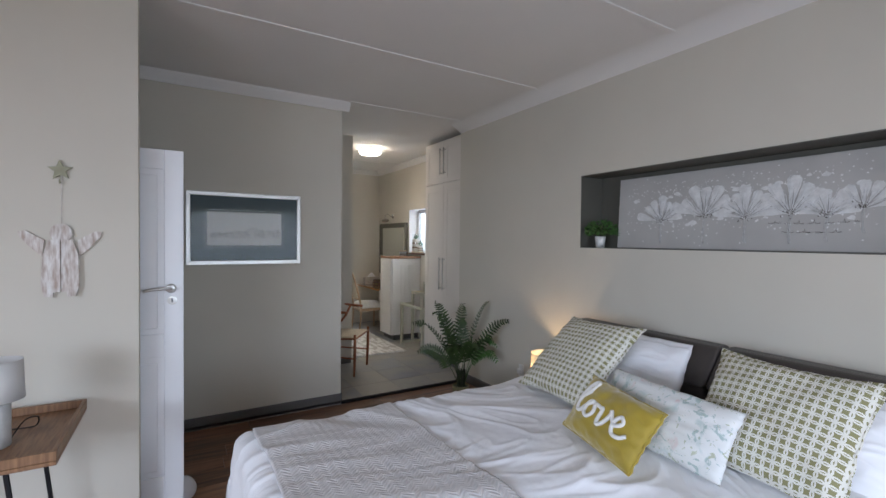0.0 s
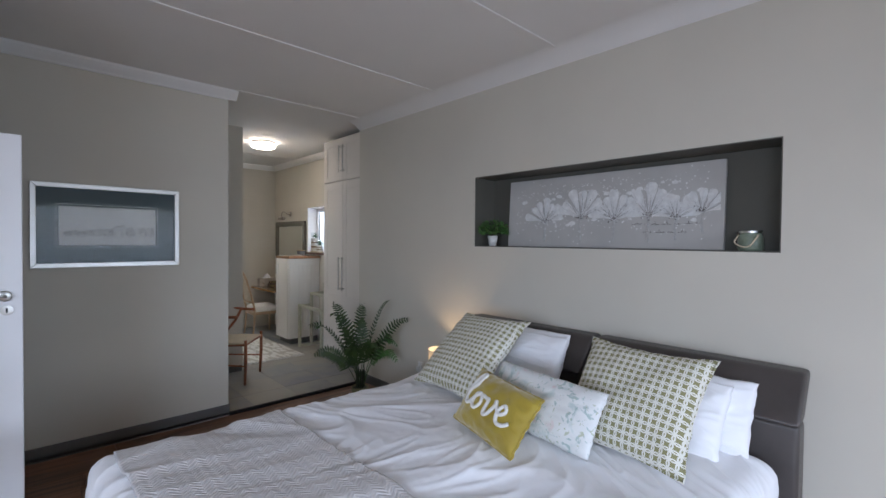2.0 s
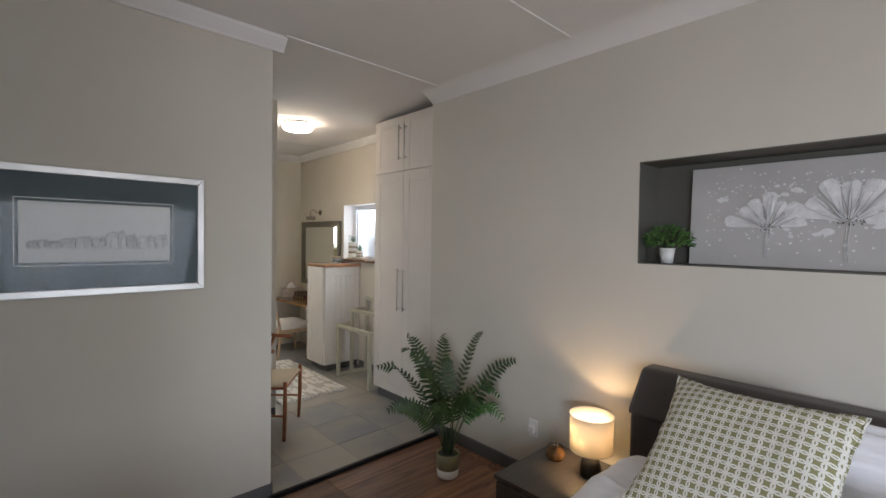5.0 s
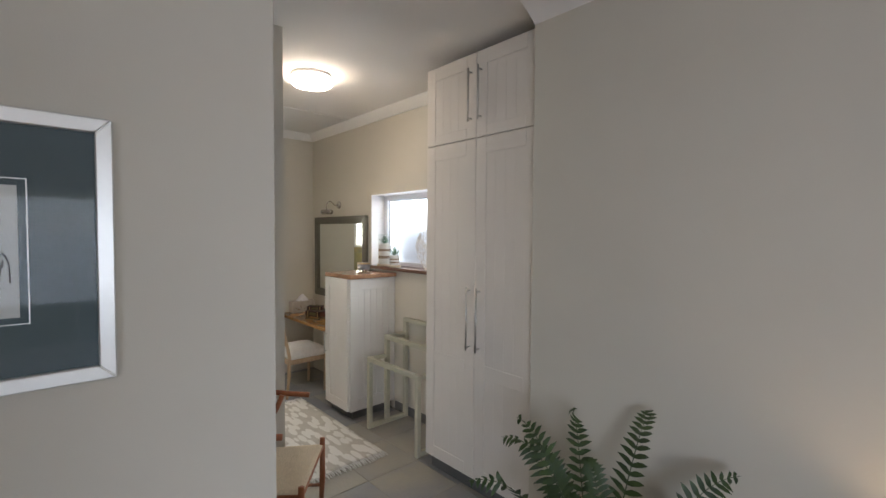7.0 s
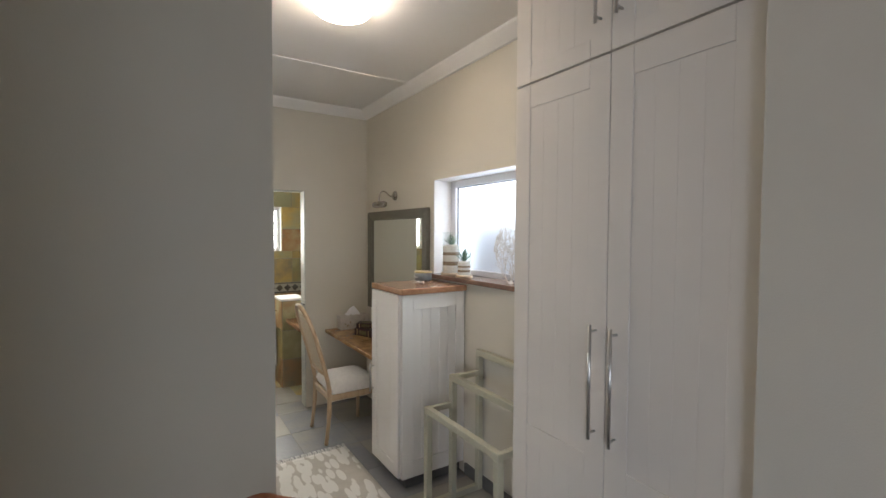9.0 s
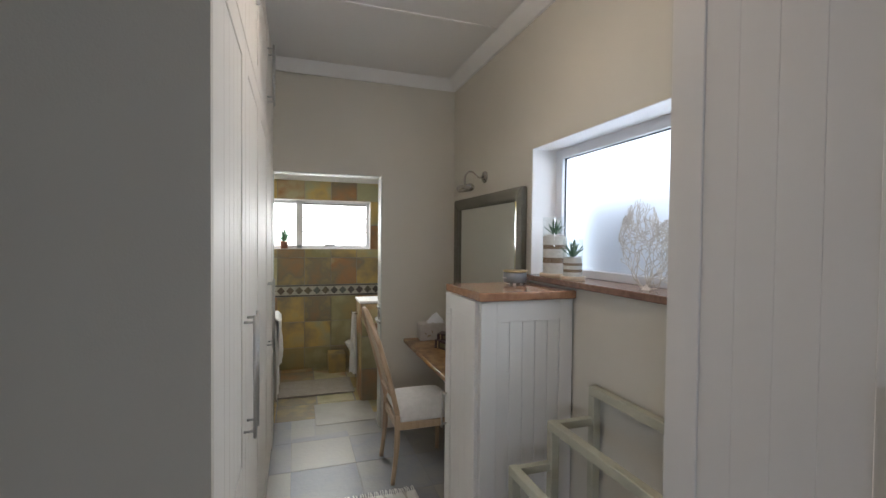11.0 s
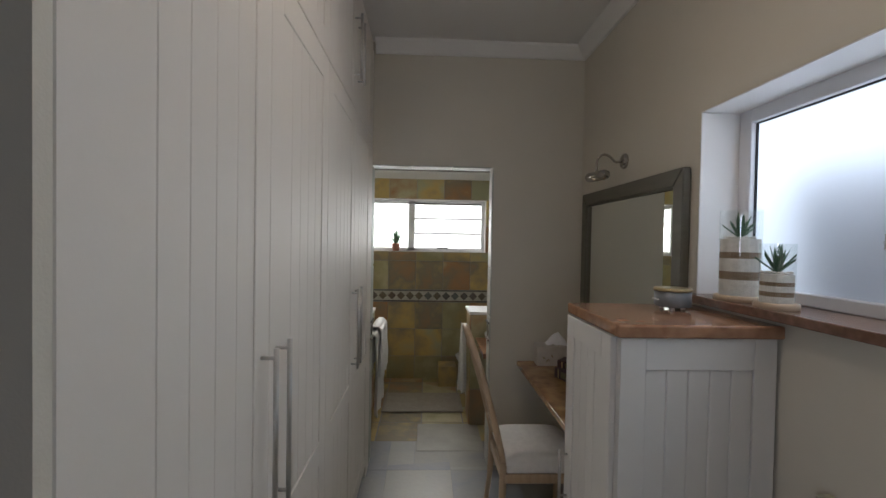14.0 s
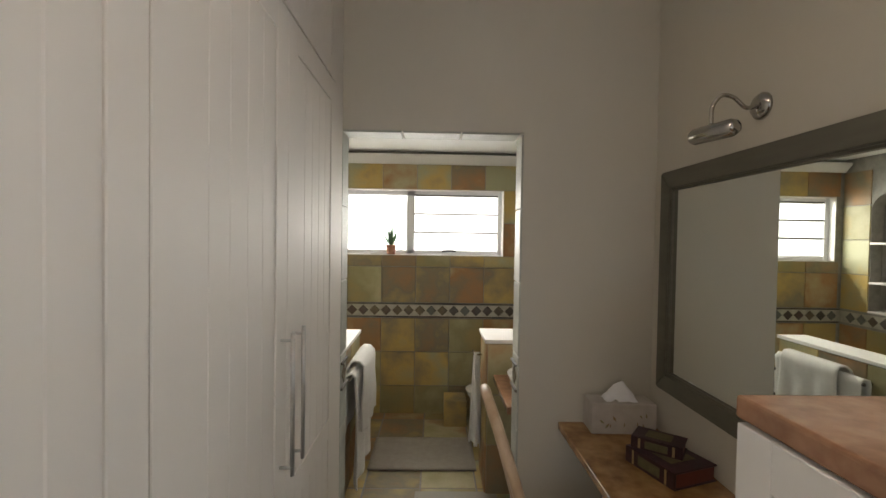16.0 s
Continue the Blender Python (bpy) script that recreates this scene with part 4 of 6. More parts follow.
def cushion(name, w, h, t, m, material, label, category="cushion", seed=0, group="", piping=None, pinch=0.05, n=44, crease=0.0):
    def side(s):
        def fn(u, v):
            a, b = 2 * u - 1, 2 * v - 1
            k = (max(0, 1 - abs(a) ** 2.6) * max(0, 1 - abs(b) ** 2.6)) ** 0.55
            x = a * w / 2 * (1 - pinch * (1 - b * b) * abs(a) ** 3)
            y = b * h / 2 * (1 - pinch * (1 - a * a) * abs(b) ** 3)
            wr = 0.010 * noise.noise(Vector((a * 1.7 + seed, b * 1.7, s))) + 0.006 * noise.noise(Vector((a * 4.5 + seed, b * 4.5, s)))
            if crease:
                wr += crease * max(0.0, 1 - abs(noise.noise(Vector((a * 2.0 + b + seed, b * 3.5 - a * 0.8, s + 4.0)))) * 3.0) ** 2
            edge = 0.006 * noise.noise(Vector((a * 5, b * 5, seed)))
            return (x + edge, y + edge, s * (t / 2) * k + wr * min(1, k * 2))
        return fn
    bm = bmesh.new()
    sheet(side(1), n, n, bm)
    sheet(side(-1), n, n, bm)
    bmesh.ops.remove_doubles(bm, verts=bm.verts, dist=0.0009)
    bmesh.ops.recalc_face_normals(bm, faces=bm.faces)
    if piping is None:
        ob = link(name, bm, material, None, "", True)
        ob.matrix_world = m
        return tagged(ob, label, category, group)
    ob = thing(name, label, category, m, group)
    part("cover", bm, material, ob, "", True)
    pts = []
    for i in range(120):
        a = i / 120 * 4
        e, f = int(a), 2 * (a % 1) - 1
        x, y = ((f, -1), (1, f), (-f, 1), (-1, -f))[e]
        pts.append((x * w / 2 * (1 - pinch * (1 - y * y)) + 0.004 * noise.noise(Vector((x * 5, y * 5, seed))), y * h / 2 * (1 - pinch * (1 - x * x)), 0.003 * math.sin(a * 40)))
    part("piping", tube(bmesh.new(), pts, 0.0045, 6, True), piping, ob, "", True)
    return ob


# sleeping pillows against the headboard, then the printed and small ones
for y, x, z, lean in ((0.85, 2.49, 0.735, 24), (0.925, 2.37, 0.745, 36), (1.80, 2.50, 0.80, 24), (1.76, 2.40, 0.80, 26)):
    cushion("pillow", 0.70, 0.42, 0.15, pose(x, y, z) @ pose(0, 0, 0, 90 - lean, 0, -90), COTTON, "plump white cotton sleeping pillow", "pillow", y * 9 + x, "sleeping pillows", None, 0.02, 64, 0.008)
GP = "printed square cushions"
cushion("cushion", 0.60, 0.585, 0.17, frame_from((-0.143, -0.989, 0.044), (0.738, -0.077, 0.671), (2.142, 1.876, 0.878)), RINGS, "square cushion with olive and cream ring print", "cushion", 1.0, GP, RINGS, 0.10)
cushion("cushion", 0.59, 0.525, 0.17, frame_from((-0.068, -0.998, 0.0), (0.63, -0.044, 0.775), (2.165, 0.892, 0.855)), RINGS, "square cushion with olive and cream ring print", "cushion", 5.0, GP, RINGS, 0.10)
cushion("cushion", 0.62, 0.28, 0.12, frame_from((-0.10, -0.99, -0.01), (0.50, -0.03, 0.86), (1.90, 1.20, 0.81)), FLORAL, "oblong white cushion with a pale floral print", "cushion", 9.0, "", None, 0.03)
LM = frame_from((-0.232, -0.972, -0.042), (0.581, -0.173, 0.795), (1.709, 1.303, 0.803))
love = cushion("cushion", 0.44, 0.27, 0.12, LM, VELVET, "mustard velvet cushion with white corded lettering", "cushion", 13.0, "", VELVET, 0.03)
SCRIPT = [(-0.165, 0.01), (-0.12, 0.06), (-0.118, 0.105), (-0.14, 0.105), (-0.155, 0.02), (-0.14, -0.035), (-0.115, -0.035), (-0.085, 0.005),
          (-0.06, 0.025), (-0.085, 0.015), (-0.09, -0.03), (-0.06, -0.045), (-0.035, -0.015), (-0.045, 0.02), (-0.01, 0.018),
          (0.005, 0.015), (0.008, -0.045), (0.035, -0.035), (0.055, 0.01), (0.05, 0.03), (0.075, 0.0),
          (0.10, -0.012), (0.125, 0.01), (0.105, 0.03), (0.085, -0.005), (0.10, -0.045), (0.135, -0.045), (0.16, -0.025)]


def on_cushion(x, y):
    a, b = x / 0.22, y / 0.135
    return (x, y, 0.06 * (max(0, 1 - abs(a) ** 2.6) * max(0, 1 - abs(b) ** 2.6)) ** 0.55 + 0.004)


part("lettering", tube(bmesh.new(), [on_cushion(p.x, p.y) for p in smooth_path([(x, y, 0) for x, y in SCRIPT], 6)], 0.0085, 8), WHITECORD, love, "raised white cord that spells love", True)

# ---- bedside ----
ns = thing("bedside_table", "low dark taupe bedside table beside the bed", "bedside table", pose(2.285, 2.525, -0.025))
part("top", B(0, 0, 0.310, 0.60, 0.545, 0.335, 0.004), DARKWOOD, ns)
part("body", B(0.015, 0.012, 0.05, 0.59, 0.533, 0.309, 0.003, 1), DARKWOOD, ns)
part("drawer_front", B(-0.003, 0.018, 0.07, 0.014, 0.527, 0.300, 0.003, 1), DARKWOOD, ns)
part("plinth", B(0.05, 0.04, 0, 0.58, 0.50, 0.05), BLACK, ns)
bl = thing("table_lamp", "lit table lamp with cream drum shade and dark base", "table lamp", pose(2.682, 2.695, 0.31))
part("base", lathe(bmesh.new(), [(0, 0), (0.055, 0), (0.06, 0.02), (0.055, 0.065), (0.045, 0.095), (0.02, 0.111), (0, 0.112)], 28), mat("dark_ceramic", (0.030, 0.026, 0.022), 0.35, var=0.1, scale=12), bl, "dark ceramic base", True)
part("collar", lathe(bmesh.new(), [(0.012, 0.111), (0.042, 0.13), (0.042, 0.146), (0.012, 0.15)], 24), WHITEPOT, bl, "", True)
ss = link("shade", lathe(bmesh.new(), [(0.115, 0.15), (0.119, 0.348)], 40), SHADE, bl, "lit cream fabric drum shade", True)
ss.modifiers.new("thick", "SOLIDIFY").thickness = 0.002
for z, r in ((0.15, 0.116), (0.348, 0.120)):
    rg = tube(bmesh.new(), [(r * math.cos(i * math.pi / 20), r * math.sin(i * math.pi / 20), z) for i in range(40)], 0.0022, 6, True)
    part("shade_ring", rg, SHADEW, bl)
br = bmesh.new()
for i in range(3):
    a = i * 2 * math.pi / 3
    tube(br, [(0.012 * math.cos(a), 0.012 * math.sin(a), 0.152), (0.114 * math.cos(a), 0.114 * math.sin(a), 0.154)], 0.002, 6)
part("spider", br, BLACK, bl)
dj = thing("reed_diffuser", "round brown glass diffuser jar with thin reeds", "diffuser", pose(2.70, 2.935, 0.31))
part("jar", lathe(bmesh.new(), [(0, 0), (0.042, 0), (0.058, 0.022), (0.058, 0.046), (0.044, 0.066), (0.040, 0.074), (0.043, 0.082), (0, 0.082)], 24), mat("brown_glass", (0.16, 0.085, 0.035), 0.12, var=0.3, scale=40), dj, "", True)
for i in range(5):
    a = 1.1 * i
    part("reed", tube(bmesh.new(), [(0, 0, 0.04), (0.045 * math.cos(a), 0.045 * math.sin(a), 0.19)], 0.0015, 5), LIGHTWOOD, dj)
so = thing("wall_socket", "white double wall socket with a plug", "socket", pose(2.905, 3.24, 0.34))
part("plate", B(-0.008, -0.035, -0.06, 0, 0.035, 0.06, 0.004), WHITEPOT, so)
part("plug", B(-0.04, -0.022, -0.025, -0.009, 0.022, 0.022, 0.006), WHITEPOT, so)

# ---- fern ----


def frond(az, reach, tip, crown, leaf, seed, twist=0.0, pairs=26):
    """A rachis that rises and arches out to its tip, with narrow leaflets on both sides."""
    rnd = random.Random(seed)
    bm = bmesh.new()
    pts = []
    for i in range(pairs + 1):
        t = i / pairs
        out = 2 * t * (1 - t) * reach * 0.30 + t * t * reach
        up = 2 * t * (1 - t) * crown + t * t * (tip + 0.06) - 0.70 * max(0.0, t - 0.66) ** 2
        sway = 0.035 * math.sin(2.6 * t + seed)
        pts.append(Vector((out * math.cos(az) - sway * math.sin(az), out * math.sin(az) + sway * math.cos(az), up)))
    tube(bm, pts, [0.0042 * (1 - 0.8 * i / pairs) for i in range(pairs + 1)], 5)
    for i in range(8, pairs):
        t = i / pairs
        d = (pts[i + 1] - pts[i - 1]).normalized()
        sidev = d.cross(Vector((math.cos(az), math.sin(az), 0.35)))
        if sidev.length < 0.1:
            sidev = Vector((-math.sin(az), math.cos(az), 0))
        sidev.normalize()
        sidev = Matrix.Rotation(twist if seed % 2 else -twist, 3, d) @ sidev
        nrm = sidev.cross(d)
        ln = leaf * math.sin(math.pi * min(1, 0.22 + 0.78 * t)) ** 0.55 * rnd.uniform(0.85, 1.12)
        wd = 0.0125 * (0.6 + 0.4 * math.sin(math.pi * t))
        for s in (-1, 1):
            dirv = (sidev * s * 0.92 + d * 0.40).normalized()
            rows = []
            for q, ww in ((0, 0.55), (0.3, 1.0), (0.65, 0.75), (1.0, 0.06)):
                c = pts[i] + dirv * ln * q + nrm * (0.010 * q - 0.02 * q * q) + Vector((0, 0, -0.010 * q * q))
                wv = d * wd * ww
                rows.append((bm.verts.new(c - wv), bm.verts.new(c + wv)))
            for a, b in zip(rows, rows[1:]):
                bm.faces.new((a[0], a[1], b[1], b[0]))
    return bm


fern = thing("potted_fern", "artificial green fern in an olive and white pot on the floor", "plant", pose(2.51, 3.68, -0.025))
part("pot", lathe(bmesh.new(), [(0.062, 0.06), (0.078, 0.062), (0.084, 0.165), (0.080, 0.168), (0.076, 0.15), (0, 0.148)], 32), OLIVEPOT, fern, "olive upper half of the pot", True)
part("pot_foot", lathe(bmesh.new(), [(0, 0), (0.068, 0), (0.074, 0.006), (0.0785, 0.062), (0.06, 0.063)], 32), WHITEPOT, fern, "white lower half of the pot", True)
part("soil", lathe(bmesh.new(), [(0.075, 0.15), (0.04, 0.158), (0, 0.16)], 20), STALK, fern)
# tip of each frond from the pot's middle, how high it arches, how far its blade is twisted
FR = [(-0.08, 0.34, 0.82, 0.62, 0.5), (0.20, 0.29, 0.79, 0.60, 0.2), (0.31, 0.02, 0.85, 0.62, 0.4), (0.33, -0.31, 0.70, 0.52, 1.0), (-0.06, 0.44, 0.69, 0.62, 0.7), (-0.30, 0.42, 0.61, 0.56, 1.0),
      (-0.36, 0.22, 0.36, 0.40, 1.1), (0.18, -0.34, 0.31, 0.48, 0.9), (0.27, -0.22, 0.42, 0.60, 0.8), (-0.20, -0.12, 0.40, 0.46, 0.2), (0.02, -0.26, 0.44, 0.52, 0.3), (0.10, 0.10, 0.66, 0.45, 0.3), (-0.12, 0.10, 0.62, 0.42, 0.4)]
for i, (dx, dy, tip, crown, twist) in enumerate(FR):
    az = math.atan2(dy, dx)
    o = part("frond", frond(az, math.hypot(dx, dy), tip, crown, 0.088, i, twist), LEAFL if i in (7, 8) else LEAF, fern)
    o.location = (0.02 * math.cos(az), 0.02 * math.sin(az), 0.15)
st = bmesh.new()
for i in range(9):
    a = i * 0.7
    tube(st, [(0.03 * math.cos(a), 0.03 * math.sin(a), 0.14), (0.038 * math.cos(a + 0.2), 0.038 * math.sin(a + 0.2), 0.32)], 0.009, 6)
part("stalks", st, STALK, fern)

# ---- recess: canvas, small plant, lantern ----
cv = thing("canvas", "long grey canvas with six white textured flowers leaning in the recess", "painting", pose(3.085, 2.345, NZ0 + 0.006) @ pose(0, 0, 0, 0, 3.2, 0))
CW, CH = 1.562, 0.528
part("board", B(0, -CW, 0, 0.03, 0, CH, 0.003, 1), CANVAS, cv)


def flower(cy, cz, r, seed, stem):
    """Scraped fan-shaped petals over a stem, in relief."""
    rnd = random.Random(seed)
    bm = bmesh.new()
    k = 7
    for i in range(k):
        a = radians(-72 + 144 * i / (k - 1)) + rnd.uniform(-0.06, 0.06)
        rr = r * rnd.uniform(0.82, 1.1)
        hw = 0.165
        rows = []
        for q, ww in ((0.08, 0.10), (0.4, 0.7), (0.75, 1.15), (0.95, 1.05), (1.02, 0.6)):
            row = []
            for s in (-1, -0.33, 0.33, 1):
                aa = a + s * hw * ww
                rq = rr * q * (1 + 0.05 * noise.noise(Vector((s * 3, i * 2.1, seed + q * 3))))
                row.append(bm.verts.new((-0.0015 - 0.004 * (1 - s * s) * q - 0.0012 * (i % 3), max(0.02 - CW, cy - rq * math.sin(aa)), cz + rq * math.cos(aa) * 0.95)))
            rows.append(row)
        for u, v in zip(rows, rows[1:]):
            for j in range(3):
                bm.faces.new((u[j], u[j + 1], v[j + 1], v[j]))
    return bm


FL = [(0.361, 0.190, 0.185, 1), (0.661, 0.212, 0.225, 2), (0.909, 0.193, 0.205, 3), (1.139, 0.206, 0.220, 4), (1.303, 0.190, 0.160, 5), (1.450, 0.222, 0.145, 6)]
for y, z, r, sd in FL:
    fl = part("flower", flower(-y, z, r, sd, 0), PETAL, cv, "white textured flower")
    rnd = random.Random(sd)
    vb = bmesh.new()
    for i in range(15):
        a = radians(-66 + 132 * i / 14) + rnd.uniform(-0.08, 0.08)
        ln = r * rnd.uniform(0.5, 1.02)
        tube(vb, [(-0.008, -y, z), (-0.009, -y - ln * 0.5 * math.sin(a) + 0.004, z + ln * 0.5 * math.cos(a)), (-0.007, -y - ln * math.sin(a), z + ln * math.cos(a))], [0.0034, 0.0024, 0.0008], 5)
    part("vein", vb, IMPASTO, fl, "white scraped strokes")
    db = bmesh.new()
    for i in range(9):
        a = radians(-62 + 124 * i / 8) + rnd.uniform(-0.1, 0.1)
        ln = r * rnd.uniform(0.35, 0.75)
        tube(db, [(-0.0095, -y, z), (-0.0105, -y - ln * 0.5 * math.sin(a) - 0.003, z + ln * 0.5 * math.cos(a)), (-0.0085, -y - ln * math.sin(a), z + ln * math.cos(a))], [0.0022, 0.0015, 0.0005], 4)
    part("stroke", db, GREYSTROKE, fl, "thin grey-brown brush strokes")
    hb = bmesh.new()
    for i in range(16):
        p = (-0.009, -y + rnd.gauss(0, r * 0.10), z + rnd.gauss(0.008, r * 0.06))
        tube(hb, [p, (p[0] - 0.002, p[1] + 0.004, p[2] + 0.006)], 0.0024, 5)
    part("heart", hb, SEPIA, fl)
    sb = bmesh.new()
    for s in (-1, 1):
        tube(sb, smooth_path([(-0.002, -y + s * 0.006, z), (-0.002, -y + s * 0.004 + 0.008, z - r * 0.5), (-0.002, -y + s * 0.005, z - min(r * 0.85, z - 0.04))], 5), 0.0026, 5)
    part("stem", sb, STEMPAINT, fl)
sp = bmesh.new()
rnd = random.Random(7)
for i in range(420):
    y = rnd.uniform(0.08, 1.5)
    z = rnd.gauss(0.41, 0.04) if i % 2 else rnd.gauss(0.20, 0.07)
    r = rnd.uniform(0.002, 0.007)
    vs = [sp.verts.new((-0.002, -y + r * math.cos(a * 1.05), min(CH - 0.02, z) + r * math.sin(a * 1.05) * rnd.uniform(0.6, 1.2))) for a in range(6)]
    sp.faces.new(vs)
tagged(part("splatter", sp, PETAL, cv), kind="stuff")
pb = bmesh.new()
for i in range(26):
    y, z = rnd.uniform(0.15, 1.48), (rnd.gauss(0.36, 0.03) if i % 3 else rnd.gauss(0.19, 0.02))
    r = rnd.uniform(0.012, 0.030)
    vs = [pb.verts.new((-0.0012, -y + r * math.cos(a * 0.7 + i) * rnd.uniform(0.7, 1.2), min(CH - 0.03, z) + 0.7 * r * math.sin(a * 0.7 + i) * rnd.uniform(0.6, 1.1))) for a in range(9)]
    pb.faces.new(vs)
tagged(part("patch", pb, PETAL, cv), kind="stuff")
rnd = random.Random(19)
for y0, z0, ln in ((1.03, 0.157, 0.40), (1.10, 0.107, 0.27)):
    wb = bmesh.new()
    y = y0
    while y < y0 + ln:
        k = rnd.randint(4, 9)
        pts = []
        for i in range(k * 2):
            pts.append((-0.003, -y - i * 0.0038, z0 + (rnd.uniform(0.002, 0.007) if i % 2 else rnd.uniform(-0.003, 0.0)) + 0.004 * math.sin(y * 9)))
        if k > 6:
            pts[k] = (-0.003, pts[k][1], z0 + 0.017)
        tube(wb, smooth_path(pts, 3), 0.0008, 4)
        y += k * 0.0076 + 0.012
    tagged(part("handwriting", wb, SEPIA, cv, "unreadable thin dark scrawl"), kind="stuff")


def leaf_bush(r, h, n, size, seed, c=(0, 0, 0)):
    rnd = random.Random(seed)
    bm = bmesh.new()
    for i in range(n):
        a, rr = rnd.uniform(0, 6.283), r * math.sqrt(rnd.random())
        z = h * rnd.uniform(0.15, 1.0) * (1 - 0.45 * (rr / r) ** 2)
        p = Vector((c[0] + rr * math.cos(a), c[1] + rr * math.sin(a), c[2] + z))
        d = Vector((math.cos(a) * rnd.uniform(0.2, 1), math.sin(a) * rnd.uniform(0.2, 1), rnd.uniform(-0.3, 0.9))).normalized()
        s = d.cross(Vector((rnd.uniform(-1, 1), rnd.uniform(-1, 1), 1))).normalized()
        up = s.cross(d)
        ln = size * rnd.uniform(0.7, 1.3)
        v = [bm.verts.new(q) for q in (p, p + d * ln * 0.5 + s * ln * 0.22 + up * 0.003, p + d * ln, p + d * ln * 0.5 - s * ln * 0.22 + up * 0.003)]
        bm.faces.new(v)
    return bm


np_ = thing("small_plant", "small green leafy plant in a white cup in the recess", "plant", pose(2.985, 2.425, NZ0 + 0.006))
part("pot", lathe(bmesh.new(), [(0, 0), (0.030, 0), (0.042, 0.085), (0.038, 0.085), (0.034, 0.07), (0, 0.07)], 28), WHITEPOT, np_, "", True)
part("foliage", leaf_bush(0.115, 0.14, 420, 0.030, 3, (0, -0.005, 0.075)), LEAFL, np_, "dense small leaves")
ts = bmesh.new()
rnd = random.Random(4)
for i in range(18):
    a = rnd.uniform(0, 6.28)
    tube(ts, [(0, 0, 0.06), (0.04 * math.cos(a), 0.04 * math.sin(a), 0.12), (0.085 * math.cos(a), 0.085 * math.sin(a), rnd.uniform(0.13, 0.2))], 0.0015, 4)
part("stems", ts, STALK, np_)
ln_ = thing("lantern_jar", "small green glass lantern jar with a rope handle", "lantern", pose(3.0, 0.635, NZ0 + 0.006))
part("jar", lathe(bmesh.new(), [(0, 0), (0.052, 0), (0.060, 0.015), (0.058, 0.075), (0.046, 0.092), (0.05, 0.10), (0.044, 0.10), (0.04, 0.09), (0.05, 0.07), (0.052, 0.012), (0, 0.01)], 30), mat("sage_glaze", (0.20, 0.24, 0.18), 0.3, var=0.2, scale=30, bump=0.5, fine=70), ln_, "", True)
part("rim", lathe(bmesh.new(), [(0.047, 0.094), (0.053, 0.096), (0.053, 0.106), (0.047, 0.106)], 30), STEEL, ln_)
part("rope", tube(bmesh.new(), smooth_path([(-0.02, 0.05, 0.085), (-0.055, 0.06, 0.045), (-0.072, 0.02, 0.022), (-0.072, -0.015, 0.03), (-0.05, -0.045, 0.085)], 6), 0.004, 6), CORD, ln_, "twisted rope handle", True)

# ---- framed drawing on the north wall ----
pic = thing("framed_picture", "framed drawing in a silver frame with blue-grey mount", "picture", pose(0.178, 4.228, 1.338))
PW, PH, PF = 0.908, 0.610, 0.034


def picture_side(ed):
    o = {"b": [(0, 0), (PW, 0), (PW - PF, PF), (PF, PF)], "t": [(0, PH), (PW, PH), (PW - PF, PH - PF), (PF, PH - PF)], "l": [(0, 0), (0, PH), (PF, PH - PF), (PF, PF)], "r": [(PW, 0), (PW, PH), (PW - PF, PH - PF), (PW - PF, PF)]}[ed]
    bm = prism(bmesh.new(), o, "y", -0.028, 0)
    bmesh.ops.bevel(bm, geom=bm.edges[:], offset=0.003, segments=1, affect="EDGES")
    return bm


for ed in "btlr":
    part("frame_side", picture_side(ed), SILVER, pic)
part("mount", B(PF - 0.004, -0.014, PF - 0.004, PW - PF + 0.004, -0.008, PH - PF + 0.004), MATBOARD, pic, "blue-grey mount board")
part("drawing", B(0.153, -0.0165, 0.163, 0.742, -0.0142, 0.446), PAPER, pic, "pale paper with a row of faint pencil shapes")
ml = bmesh.new()
for q in ((0.137, 0.147, 0.758, 0.149), (0.137, 0.460, 0.758, 0.462), (0.137, 0.149, 0.139, 0.460), (0.756, 0.149, 0.758, 0.460)):
    box(ml, q[0], -0.0152, q[1], q[2], -0.0141, q[3])
part("mount_line", ml, SILVER, pic)
pc = bmesh.new()
rnd = random.Random(11)
x, py, gz = 0.18, -0.0172, 0.230
